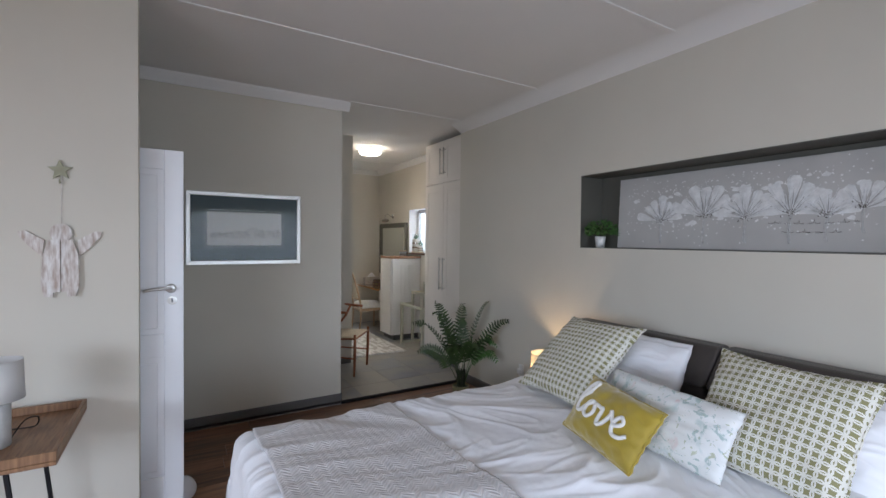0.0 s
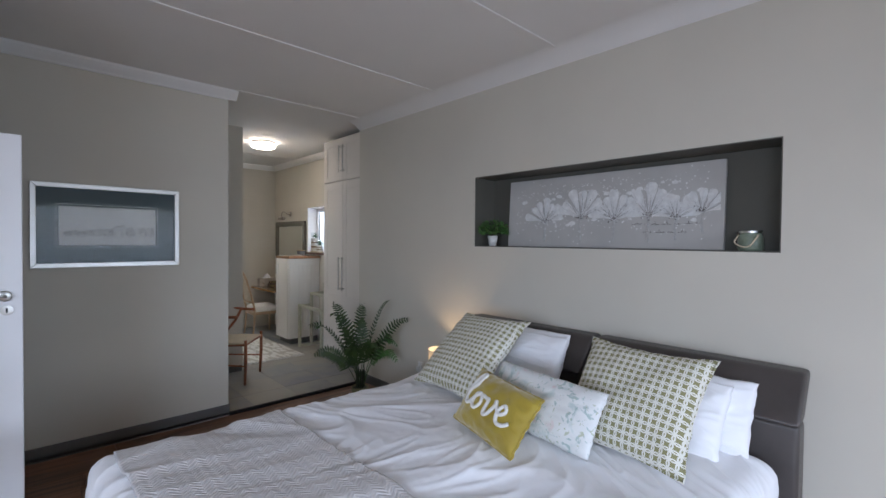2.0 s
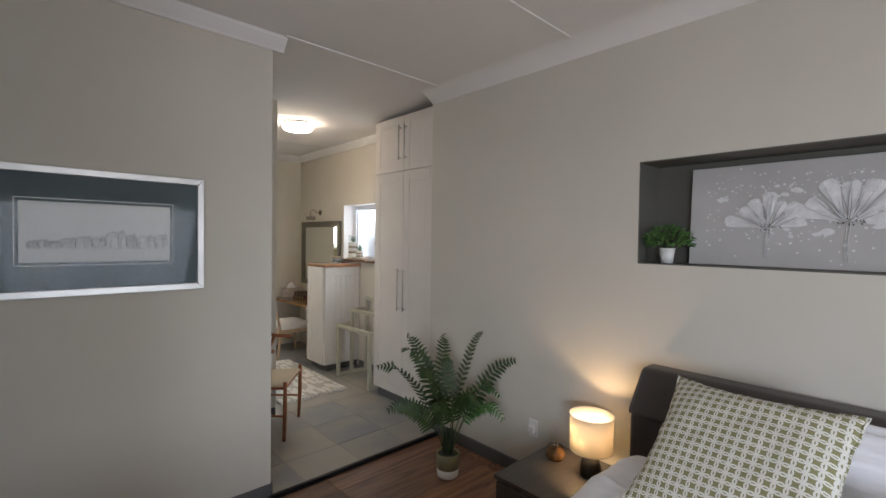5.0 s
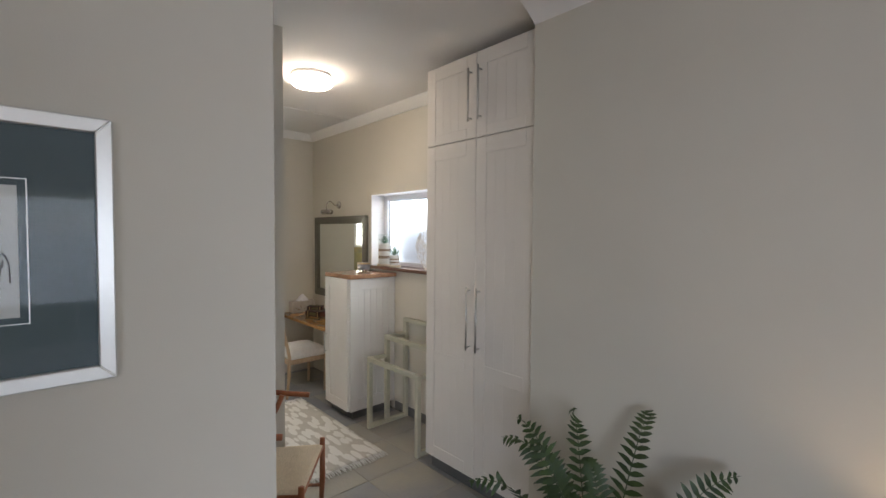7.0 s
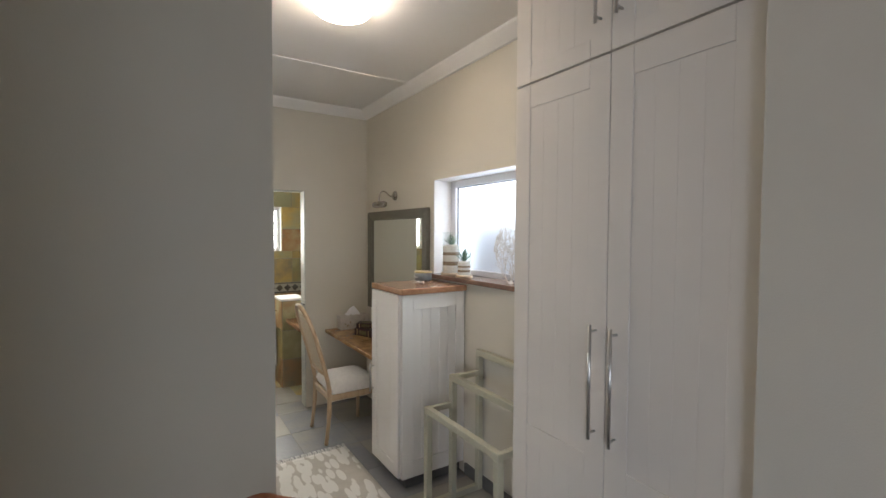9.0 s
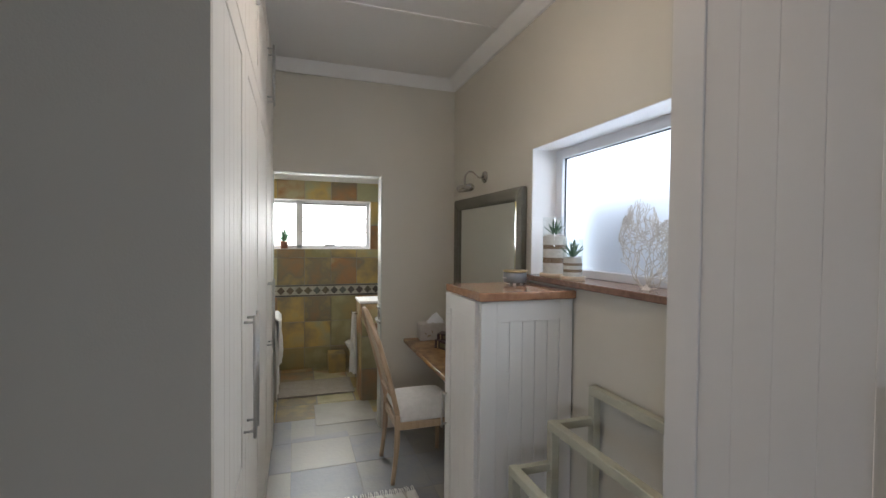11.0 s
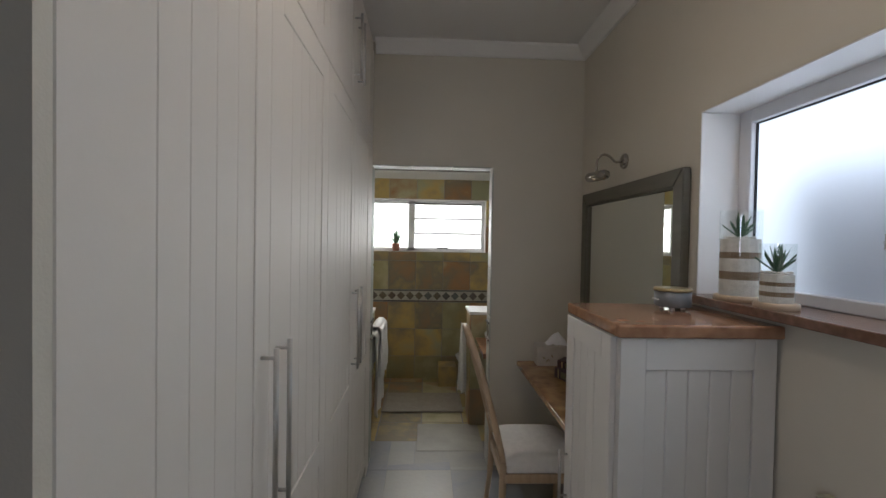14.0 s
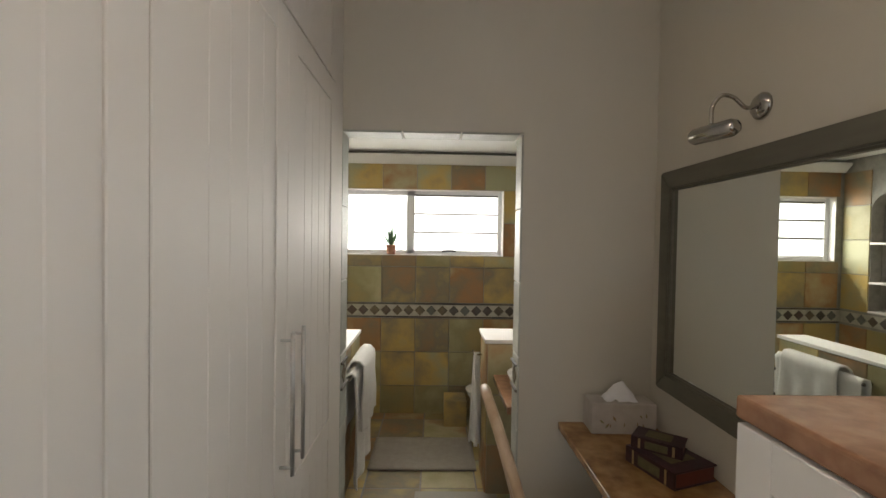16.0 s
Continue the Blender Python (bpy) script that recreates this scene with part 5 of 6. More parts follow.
for i, (wd, ht) in enumerate(((0.034, 0.036), (0.038, 0.042), (0.04, 0.036), (0.052, 0.05), (0.06, 0.058), (0.05, 0.056), (0.085, 0.086), (0.04, 0.07), (0.078, 0.066), (0.055, 0.072))):
    # back, head and trunk, legs and a little hatching of one animal of the row
    for k in range(2):
        j = 0.002 * k
        tube(pc, smooth_path([(x + j, py, gz + 0.1 * ht), (x + 0.06 * wd, py, gz + 0.66 * ht + j), (x + 0.38 * wd, py, gz + 0.92 * ht - j), (x + 0.66 * wd, py, gz + 0.84 * ht), (x + 0.84 * wd, py, gz + ht - j), (x + wd, py, gz + 0.7 * ht), (x + 1.04 * wd, py, gz + 0.12 * ht)], 4), 0.0015, 4)
    tube(pc, smooth_path([(x + 0.70 * wd, py, gz + 0.86 * ht), (x + 0.62 * wd, py, gz + 0.6 * ht), (x + 0.78 * wd, py, gz + 0.5 * ht), (x + 0.86 * wd, py, gz + 0.8 * ht)], 4), 0.0015, 4)
    for q in (0.08, 0.24, 0.60, 0.76):
        xx = x + wd * (q + rnd.uniform(-0.03, 0.03))
        tube(pc, [(xx, py, gz + rnd.uniform(0.35, 0.5) * ht), (xx + rnd.uniform(-0.004, 0.006), py, gz)], 0.0016, 4)
    for k in range(9):
        xx = x + wd * rnd.uniform(0.1, 0.8)
        zz = gz + ht * rnd.uniform(0.35, 0.7)
        tube(pc, [(xx, py, zz), (xx + 0.006, py, zz + 0.008)], 0.0013, 4)
    x += wd * 1.03
tube(pc, [(0.18, -0.0172, 0.228), (0.5, -0.0172, 0.226), (0.72, -0.0172, 0.228)], 0.0007, 4)
part("pencil_lines", pc, PENCIL, pic, "faint grey pencil outlines")
gl = part("glazing", B(PF - 0.004, -0.0235, PF - 0.004, PW - PF + 0.004, -0.0215, PH - PF + 0.004), GLAZING, pic, "clear glazing")
gl.visible_shadow = False

# ---- ornament, side table and lamp by the short wall ----
an = bmesh.new()


def outline(bm, pts, y0, y1):
    prism(bm, pts, "y", y0, y1)


outline(an, [(0.042 * math.cos(i * 0.3142), 0.305 + 0.044 * math.sin(i * 0.3142)) for i in range(20)], -0.016, -0.004)
outline(an, [(-0.062, 0.0), (-0.03, -0.003), (-0.028, 0.02), (-0.002, 0.022), (-0.002, 0.275), (-0.045, 0.272), (-0.066, 0.20), (-0.074, 0.06)], -0.022, -0.004)
outline(an, [(0.002, 0.022), (0.022, 0.02), (0.024, -0.002), (0.056, 0.0), (0.07, 0.05), (0.066, 0.20), (0.045, 0.272), (0.002, 0.275)], -0.026, -0.004)
outline(an, [(-0.062, 0.27), (-0.13, 0.315), (-0.155, 0.31), (-0.15, 0.285), (-0.115, 0.24), (-0.068, 0.19)], -0.013, -0.001)
outline(an, [(0.062, 0.27), (0.13, 0.315), (0.155, 0.312), (0.15, 0.285), (0.115, 0.24), (0.068, 0.19)], -0.013, -0.001)
tube(an, [(0.0, -0.006, 0.34), (0.002, -0.006, 0.52), (0.0, -0.006, 0.60)], 0.0012, 5)
ao = tagged(link("angel_ornament", an, WASHED), "whitewashed wooden angel ornament hung on the wall", "ornament")
ao.location = (-0.352, 2.849, 1.272)
sb = bmesh.new()
pts = []
for i in range(10):
    r = 0.050 if i % 2 == 0 else 0.022
    a = math.pi / 2 + i * math.pi / 5 + 0.06
    pts.append((r * math.cos(a), r * math.sin(a)))
prism(sb, pts, "y", -0.016, -0.003)
tube(sb, smooth_path([(0, -0.004, -0.03), (0.0, -0.004, -0.055), (0.0, -0.03, -0.062), (0.0, -0.034, -0.045)], 4), 0.003, 6)
so2 = tagged(link("star_hook", sb, STARG), "small sage green metal star hook on the wall", "hook")
so2.location = (-0.354, 2.85, 1.878)

tb = thing("side_table", "small wooden tray table on black metal legs", "side table", pose(-0.80, 2.17, -0.025))
TWX, TWY, TZ = 0.55, 0.62, 0.745
part("tray", B(0, 0, TZ, TWX, TWY, TZ + 0.016, 0.002, 1), ACACIA, tb)
for q in ((0, 0, TWX, 0.016), (0, TWY - 0.016, TWX, TWY), (0, 0.016, 0.016, TWY - 0.016), (TWX - 0.016, 0.016, TWX, TWY - 0.016)):
    part("tray_edge", B(q[0], q[1], TZ + 0.017, q[2], q[3], TZ + 0.052, 0.002, 1), ACACIA, tb)
for y in (0.08, TWY - 0.08):
    for xa, xb in ((0.16, 0.08), (TWX - 0.16, TWX - 0.08)):
        part("leg", tube(bmesh.new(), [(xb, y, 0.0), (xa, y, TZ)], 0.009, 8), BLACK, tb)
    part("rail", tube(bmesh.new(), [(0.10, y, TZ - 0.01), (TWX - 0.10, y, TZ - 0.01)], 0.008, 8), BLACK, tb)
for x in (0.16, TWX - 0.16):
    part("rail", tube(bmesh.new(), [(x, 0.08, TZ - 0.012), (x, TWY - 0.08, TZ - 0.012)], 0.007, 8), BLACK, tb)
tl = thing("table_lamp", "unlit table lamp with white drum shade on pale concrete base", "table lamp", pose(-0.478, 2.42, TZ - 0.009))
part("base", lathe(bmesh.new(), [(0, 0), (0.043, 0), (0.046, 0.005), (0.046, 0.165), (0.04, 0.172), (0, 0.172)], 28), CONCRETE, tl, "", True)
part("stem", lathe(bmesh.new(), [(0.008, 0.17), (0.008, 0.24), (0, 0.24)], 10), BLACK, tl)
s2 = link("shade", lathe(bmesh.new(), [(0.088, 0.185), (0.082, 0.338)], 36), SHADEW, tl, "white fabric shade", True)
s2.modifiers.new("thick", "SOLIDIFY").thickness = 0.002
part("spider", tube(bmesh.new(), [(-0.084, 0, 0.215), (0, 0, 0.22), (0.084, 0, 0.215)], 0.002, 6), BLACK, tl)
part("cord", tube(bmesh.new(), smooth_path([(0.04, 0.02, 0.02), (0.075, 0.05, 0.075), (0.10, 0.12, 0.06), (0.08, 0.17, 0.006), (0.0, 0.175, 0.004)], 7), 0.003, 6), BLACK, tl, "black flex", True)

# ---- lobby: woven chair, rug, rack ----
wc = thing("armchair", "cherry wood chair with curved back rail and woven cord seat", "chair", pose(1.843, 5.19, 0, 0, 0, -128))
# local: the front faces +y
for sx in (-1, 1):
    part("front_leg", tube(bmesh.new(), [(sx * 0.245, 0.19, 0), (sx * 0.252, 0.20, 0.25), (sx * 0.252, 0.20, 0.478)], [0.013, 0.017, 0.015], 10), CHERRY, wc, "", True)
    part("back_leg", tube(bmesh.new(), smooth_path([(sx * 0.20, -0.22, 0), (sx * 0.21, -0.215, 0.25), (sx * 0.215, -0.19, 0.45), (sx * 0.235, -0.08, 0.62), (sx * 0.255, -0.03, 0.735)], 5), 0.0145, 10), CHERRY, wc, "", True)
    part("side_rail", tube(bmesh.new(), [(sx * 0.252, 0.20, 0.43), (sx * 0.213, -0.20, 0.41)], 0.011, 8), CHERRY, wc)
    part("stretcher", tube(bmesh.new(), [(sx * 0.248, 0.195, 0.20), (sx * 0.207, -0.215, 0.22)], 0.009, 8), CHERRY, wc)
part("front_rail", tube(bmesh.new(), [(-0.252, 0.20, 0.43), (0.252, 0.20, 0.43)], 0.012, 8), CHERRY, wc)
part("back_rail", tube(bmesh.new(), [(-0.213, -0.20, 0.40), (0.213, -0.20, 0.40)], 0.011, 8), CHERRY, wc)
arc = [(0.285 * math.cos(a), -0.02 + 0.235 * math.sin(a) * (1 if math.sin(a) < 0 else 0.55), 0.735 + 0.045 * max(0, -math.sin(a))) for a in [math.pi * (1.10 * i / 30 - 0.05) + math.pi for i in range(31)]]
arc = [(0.272, 0.12, 0.73)] + arc[::-1] + [(-0.272, 0.12, 0.73)]
part("top_rail", tube(bmesh.new(), smooth_path(arc, 3), 0.0155, 10), CHERRY, wc, "curved one-piece back and arm rail", True)
part("splat", tube(bmesh.new(), smooth_path([(0.0, -0.205, 0.41), (0.0, -0.225, 0.55), (-0.07, -0.245, 0.775)], 6), 0.012, 8), CHERRY, wc, "", True)
part("splat", tube(bmesh.new(), smooth_path([(0.0, -0.215, 0.48), (0.01, -0.225, 0.56), (0.07, -0.245, 0.775)], 6), 0.012, 8), CHERRY, wc, "", True)


def cord_seat(u, v):
    a, b = 2 * u - 1, 2 * v - 1
    m = max(abs(a), abs(b))
    return (a * (0.252 - 0.018 * (1 - b)), b * 0.205, 0.452 - 0.020 * (1 - m) - 0.012 * max(0, m - 0.9) * 10 + 0.0016 * math.sin(m * 90))


se = link("seat", sheet(cord_seat, 48, 48), CORD, wc, "woven natural paper cord seat", True)
se.modifiers.new("thick", "SOLIDIFY").thickness = 0.024

rug = thing("rug", "beige woven rug with pale leaf pattern and white fringe", "rug", pose(0, 0, 0))
RX0, RX1, RY0, RY1 = 2.13, 2.865, 5.66, 7.08
part("weave", sheet(lambda u, v: (RX0 + (RX1 - RX0) * u, RY0 + (RY1 - RY0) * v, 0.014 + 0.0015 * noise.noise(Vector((u * 4, v * 8, 0)))), 24, 40), RUG, rug, "", True).modifiers.new("thick", "SOLIDIFY").thickness = 0.010
fr = bmesh.new()
rnd = random.Random(5)
for k in range(58):
    x = RX0 + 0.006 + (RX1 - RX0 - 0.012) * k / 57
    for y, s in ((RY0, -1), (RY1, 1)):
        dx = rnd.uniform(-0.014, 0.014)
        tube(fr, [(x, y, 0.011), (x + dx * 0.5, y + s * 0.028, 0.013), (x + dx, y + s * rnd.uniform(0.05, 0.065), 0.006)], [0.004, 0.0045, 0.0025], 5)
tagged(part("fringe", fr, TOWEL, rug, "white knotted fringe"), kind="stuff")

rk = thing("towel_stand", "sage green painted stepped wooden towel stand by the wall", "towel stand", pose(0, 0, 0))
SY0, SY1, PT = 5.42, 6.115, 0.038
steps = [(3.000, 0.622), (3.180, 0.787), (3.385, 0.915)]
for i, (x, z) in enumerate(steps):
    for y in (SY0, SY1 - PT):
        part("post", B(x, y, 0, x + PT, y + PT, z - PT, 0.003, 1), SAGE, rk)
    part("top_rail", B(x, SY0, z - PT, x + PT, SY1, z, 0.003, 1), SAGE, rk)
    if i < 2:
        for y in (SY0, SY1 - PT):
            part("side_rail", B(x + PT, y + 0.004, z - PT + 0.002, steps[i + 1][0], y + PT - 0.004, z - 0.003, 0.002, 1), SAGE, rk)
            part("foot_rail", B(x + PT, y + 0.004, 0.0, steps[i + 1][0], y + PT - 0.004, PT, 0.002, 1), SAGE, rk)

# ---- dressing chair ----
ch = thing("dressing_chair", "pale ash wood chair with arched cane back and white seat", "chair", pose(2.975, 7.395, 0, 0, 0, -90))
# local: the front faces +y
for sx in (-1, 1):
    part("front_leg", tube(bmesh.new(), [(sx * 0.19, 0.19, 0), (sx * 0.20, 0.20, 0.40)], [0.014, 0.021], 10), ASH, ch, "", True)
    part("back_leg", tube(bmesh.new(), smooth_path([(sx * 0.195, -0.225, 0), (sx * 0.192, -0.20, 0.22), (sx * 0.19, -0.195, 0.44)], 6), [0.015] * 6 + [0.018] * 7, 10), ASH, ch, "", True)
    part("seat_rail", B(sx * 0.195 - 0.012, -0.19, 0.340, sx * 0.195 + 0.012, 0.19, 0.388, 0.004, 1), ASH, ch)
part("seat_rail", B(-0.19, 0.188, 0.340, 0.19, 0.212, 0.388, 0.004, 1), ASH, ch)
part("seat_rail", B(-0.19, -0.205, 0.340, 0.19, -0.183, 0.388, 0.004, 1), ASH, ch)


def back_at(x, z):
    return (x, -0.195 - 0.22 * max(0, z - 0.44) - 0.10 * max(0, z - 0.44) ** 2, z)


oval = [back_at(0.19 * math.cos(a) * (1.0 if math.sin(a) > 0 else 1.0), 0.88 + (0.205 if math.sin(a) > 0 else 0.0) * math.sin(a)) for a in [math.pi * i / 16 for i in range(17)]]
loop = [back_at(0.19, z) for z in (0.43, 0.55, 0.68)] + oval + [back_at(-0.19, z) for z in (0.68, 0.55, 0.43)]
part("back_frame", tube(bmesh.new(), smooth_path(loop, 3), 0.0165, 10), ASH, ch, "arched back frame", True)
part("back_rail", tube(bmesh.new(), [back_at(-0.185, 0.545), back_at(0, 0.54), back_at(0.185, 0.545)], 0.013, 8), ASH, ch, "", True)
cane = bmesh.new()
for i in range(13):
    x = -0.165 + 0.33 * i / 12
    zt = 0.88 + 0.19 * math.sqrt(max(0, 1 - (x / 0.18) ** 2))
    tube(cane, [back_at(x, 0.55), back_at(x, (0.55 + zt) / 2), back_at(x, zt)], 0.0022, 4)
for i in range(17):
    z = 0.57 + 0.028 * i
    hx = 0.175 if z < 0.86 else 0.175 * math.sqrt(max(0.02, 1 - ((z - 0.86) / 0.20) ** 2))
    tube(cane, [back_at(-hx, z), back_at(hx, z)], 0.0022, 4)
part("cane", cane, CORD, ch, "woven cane panel")
part("seat_cushion", sheet(lambda u, v: ((2 * u - 1) * 0.205, (2 * v - 1) * 0.20 + 0.005, 0.432 + 0.062 * (max(0, 1 - abs(2 * u - 1) ** 5) * max(0, 1 - abs(2 * v - 1) ** 5)) ** 0.4), 30, 30), LINEN, ch, "off-white upholstered seat", True)
sk = B(-0.207, -0.180, 0.389, 0.207, 0.214, 0.438, 0.014, 3)
part("seat_base", sk, LINEN, ch)

# ---- things on the cabinet, sill and dressing table ----
ca = thing("candle_tin", "grey printed candle tin with brass rim on three feet", "candle", pose(3.275, 6.60, 1.312))
part("tin", lathe(bmesh.new(), [(0, 0.012), (0.058, 0.012), (0.062, 0.018), (0.062, 0.07), (0.058, 0.07), (0.056, 0.05), (0, 0.05)], 32), TIN, ca, "", True)
part("rim", lathe(bmesh.new(), [(0.056, 0.070), (0.064, 0.068), (0.066, 0.074), (0.062, 0.079), (0.05, 0.08), (0, 0.080)], 32), GOLD, ca, "brass lid", True)
for i in range(3):
    a = i * 2.094
    part("foot", lathe(bmesh.new(), [(0, 0), (0.008, 0), (0.008, 0.012), (0, 0.012)], 10, (0.04 * math.cos(a), 0.04 * math.sin(a), 0)), STEEL, ca)
part("wording", B(-0.0645, -0.022, 0.036, -0.0615, 0.022, 0.040), PAPER, ca, "pale line of unreadable print")


def agave(bm, n, r, h, seed, z0):
    rnd = random.Random(seed)
    for i in range(n):
        a, el = i * 2.39996, radians(28 + 55 * i / n)
        ln = r * rnd.uniform(0.8, 1.1)
        d = Vector((math.cos(a) * math.cos(el), math.sin(a) * math.cos(el), math.sin(el) * h / r))
        s = Vector((-math.sin(a), math.cos(a), 0))
        rows = []
        for q, w in ((0, 0.10), (0.35, 0.15), (0.7, 0.10), (1, 0.01)):
            c = Vector((0, 0, z0)) + d * ln * q
            rows.append((bm.verts.new(c - s * ln * w + Vector((0, 0, 0.006))), bm.verts.new(c), bm.verts.new(c + s * ln * w + Vector((0, 0, 0.006)))))
        for u, v in zip(rows, rows[1:]):
            bm.faces.new((u[0], u[1], v[1], v[0]))
            bm.faces.new((u[1], u[2], v[2], v[1]))
    return bm


def terrarium(x, y, z, r, base_r, layers, glass_h, seed, label):
    t = thing("terrarium", label, "terrarium", pose(x, y, z), "glass terrariums")
    part("base", lathe(bmesh.new(), [(0, 0), (base_r, 0), (base_r, 0.016), (base_r - 0.003, 0.019), (0, 0.019)], 32), LIGHTWOOD, t, "pale wooden base", True)
    zz = 0.019
    for hgt, m in layers:
        part("sand_layer", lathe(bmesh.new(), [(0, zz), (r - 0.003, zz), (r - 0.003, zz + hgt), (0, zz + hgt + 0.004)], 32), m, t)
        zz += hgt
    g = link("glass", lathe(bmesh.new(), [(r, 0.019), (r, glass_h)], 36), GLASS, t, "clear glass cylinder", True)
    g.visible_shadow = False
    part("succulent", agave(bmesh.new(), 18, 0.062, 0.085, seed, zz), SUCC, t, "spiky green succulent")
    pb = bmesh.new()
    rnd = random.Random(seed)
    for i in range(26):
        a, rr = rnd.uniform(0, 6.28), r * 0.85 * math.sqrt(rnd.random())
        lathe(pb, [(0, -0.005), (0.007, 0), (0, 0.005)], 5, (rr * math.cos(a), rr * math.sin(a), zz + 0.006))
    part("pebbles", pb, SANDW, t)


terrarium(3.475, 6.535, WZ0, 0.064, 0.078, [(0.055, SANDW), (0.028, SANDB), (0.045, SANDW), (0.022, SANDB), (0.045, SANDW)], 0.315, 1, "tall glass terrarium with sand layers and succulent on the sill")
terrarium(3.455, 6.345, WZ0, 0.047, 0.060, [(0.020, SANDW), (0.014, SANDB), (0.018, SANDW), (0.012, SANDB), (0.022, SANDW)], 0.20, 2, "short glass terrarium with sand layers and succulent on the sill")


def sea_fan():
    """Branches that fork again and again inside two lobes of a flat fan."""
    rnd = random.Random(21)
    bm = bmesh.new()

    def inside(p):
        a = ((p.x - 0.045) / 0.115) ** 2 + ((p.y - 0.205) / 0.165) ** 2
        b = ((p.x + 0.115) / 0.105) ** 2 + ((p.y - 0.155) / 0.125) ** 2
        return a < 1 or b < 1 or p.y < 0.12 and abs(p.x) < 0.05 + p.y

    def grow(p, ang, r, depth):
        q, steps = p, []
        steps.append(p)
        for i in range(rnd.randint(2, 3)):
            ang += rnd.gauss(0, 0.24)
            q = q + Vector((math.sin(ang), math.cos(ang))) * 0.0135
            if not inside(q):
                break
            steps.append(q)
        if len(steps) > 1:
            pts = [(0.012 * noise.noise(Vector((s.x * 12, s.y * 12, 1))), s.x, s.y) for s in steps]
            tube(bm, pts, [r * (1 - 0.1 * i / len(pts)) for i in range(len(pts))], 5, cap=False)
        if depth > 0 and inside(q):
            for s in (-1, 1):
                grow(q, ang + s * rnd.uniform(0.25, 0.6), max(0.0014, r * 0.78), depth - 1) if s < 0 or rnd.random() < 0.54 else None

    for a in (-1.2, -0.9, -0.6, -0.25, 0.0, 0.2, 0.42, 0.65):
        grow(Vector((0.0, 0.0)), a, 0.0037, 10)
    return bm


cf = thing("coral_ornament", "whitewashed sea fan coral ornament standing on the sill", "ornament", pose(3.49, 5.90, WZ0))
part("fan", sea_fan(), CORAL, cf)
part("foot", lathe(bmesh.new(), [(0, 0), (0.02, 0), (0.014, 0.008), (0.007, 0.02), (0, 0.022)], 12), CORAL, cf)
gv = thing("glass_bottle", "tall green glass bottle on the window sill", "bottle", pose(3.47, 5.64, WZ0))
gg = link("glass", lathe(bmesh.new(), [(0, 0.004), (0.036, 0.004), (0.040, 0.012), (0.040, 0.20), (0.030, 0.24), (0.016, 0.27), (0.016, 0.32), (0.02, 0.325)], 28), GREENGLASS, gv, "green glass", True)
part("foot", lathe(bmesh.new(), [(0, 0), (0.034, 0), (0.034, 0.004), (0, 0.004)], 24), GREENGLASS, gv)

tx = thing("tissue_box", "floral printed tissue box with a white tissue on the dressing table", "tissue box", pose(3.262, 7.955, 0.73, 0, 0, -2))
part("box", B(-0.14, -0.06, 0, 0.14, 0.06, 0.132, 0.003, 1), BOXPAPER, tx)
part("tissue", sheet(lambda u, v: ((u - 0.5) * 0.14 + 0.012 * noise.noise(Vector((u * 4, v * 4, 1))), (v - 0.5) * 0.07 + 0.01 * noise.noise(Vector((u * 3, v * 3, 5))), 0.133 + 0.075 * math.sin(math.pi * u) * math.sin(math.pi * v) + 0.018 * noise.noise(Vector((u * 5, v * 5, 9))) * math.sin(math.pi * u)), 16, 12), COTTON, tx, "crumpled white tissue", True)

rnd = random.Random(4)
for i in range(9):
    cx, cz, a, ln = rnd.uniform(-0.11, 0.11), rnd.uniform(0.03, 0.09), rnd.uniform(0.4, 2.7), rnd.uniform(0.018, 0.034)
    lp = prism(bmesh.new(), [(cx - 0.5 * ln * math.cos(a), cz - 0.5 * ln * math.sin(a)), (cx + 0.16 * ln * math.sin(a), cz - 0.16 * ln * math.cos(a)), (cx + 0.5 * ln * math.cos(a), cz + 0.5 * ln * math.sin(a)), (cx - 0.16 * ln * math.sin(a), cz + 0.16 * ln * math.cos(a))], "y", -0.0606 - 0.0002 * i, -0.0601)
    part("leaf_print", lp, LEAFPRINT, tx, "printed olive and brown leaf")


def book(x, y, z, w, d, h, rz, label):
    b = thing("book_box", label, "book box", pose(x, y, z, 0, 0, rz), "stacked book boxes")
    part("cover", B(-w / 2, -d / 2, 0, w / 2, d / 2, 0.006, 0.002, 1), BOOK, b)
    part("cover", B(-w / 2, -d / 2, h - 0.006, w / 2, d / 2, h, 0.002, 1), BOOK, b)
    part("spine", B(-w / 2 - 0.006, -d / 2, 0.0, -w / 2 + 0.002, d / 2, h, 0.003, 2), BOOK, b)
    part("pages", B(-w / 2 + 0.003, -d / 2 + 0.006, 0.006, w / 2 - 0.008, d / 2 - 0.006, h - 0.006), PAGES, b)
    part("spine_label", B(-w / 2 - 0.0075, -d * 0.22, h * 0.2, -w / 2 - 0.0055, d * 0.22, h * 0.8), BOOKGREEN, b, "olive oval label")
    part("cover_label", B(-w * 0.3, -d * 0.25, h, w * 0.3, d * 0.25, h + 0.0015), BOOKGREEN, b)
    for s in (-1, 1):
        part("band", B(-w / 2 - 0.0072, s * d * 0.33 - 0.004, 0.004, -w / 2 - 0.0055, s * d * 0.33 + 0.004, h - 0.004), GOLD, b)


book(3.302, 7.60, 0.73, 0.190, 0.225, 0.060, 19, "large dark red leather book box on the dressing table")
book(3.284, 7.645, 0.7915, 0.105, 0.175, 0.044, 52, "small dark red leather book box lying on a larger one")

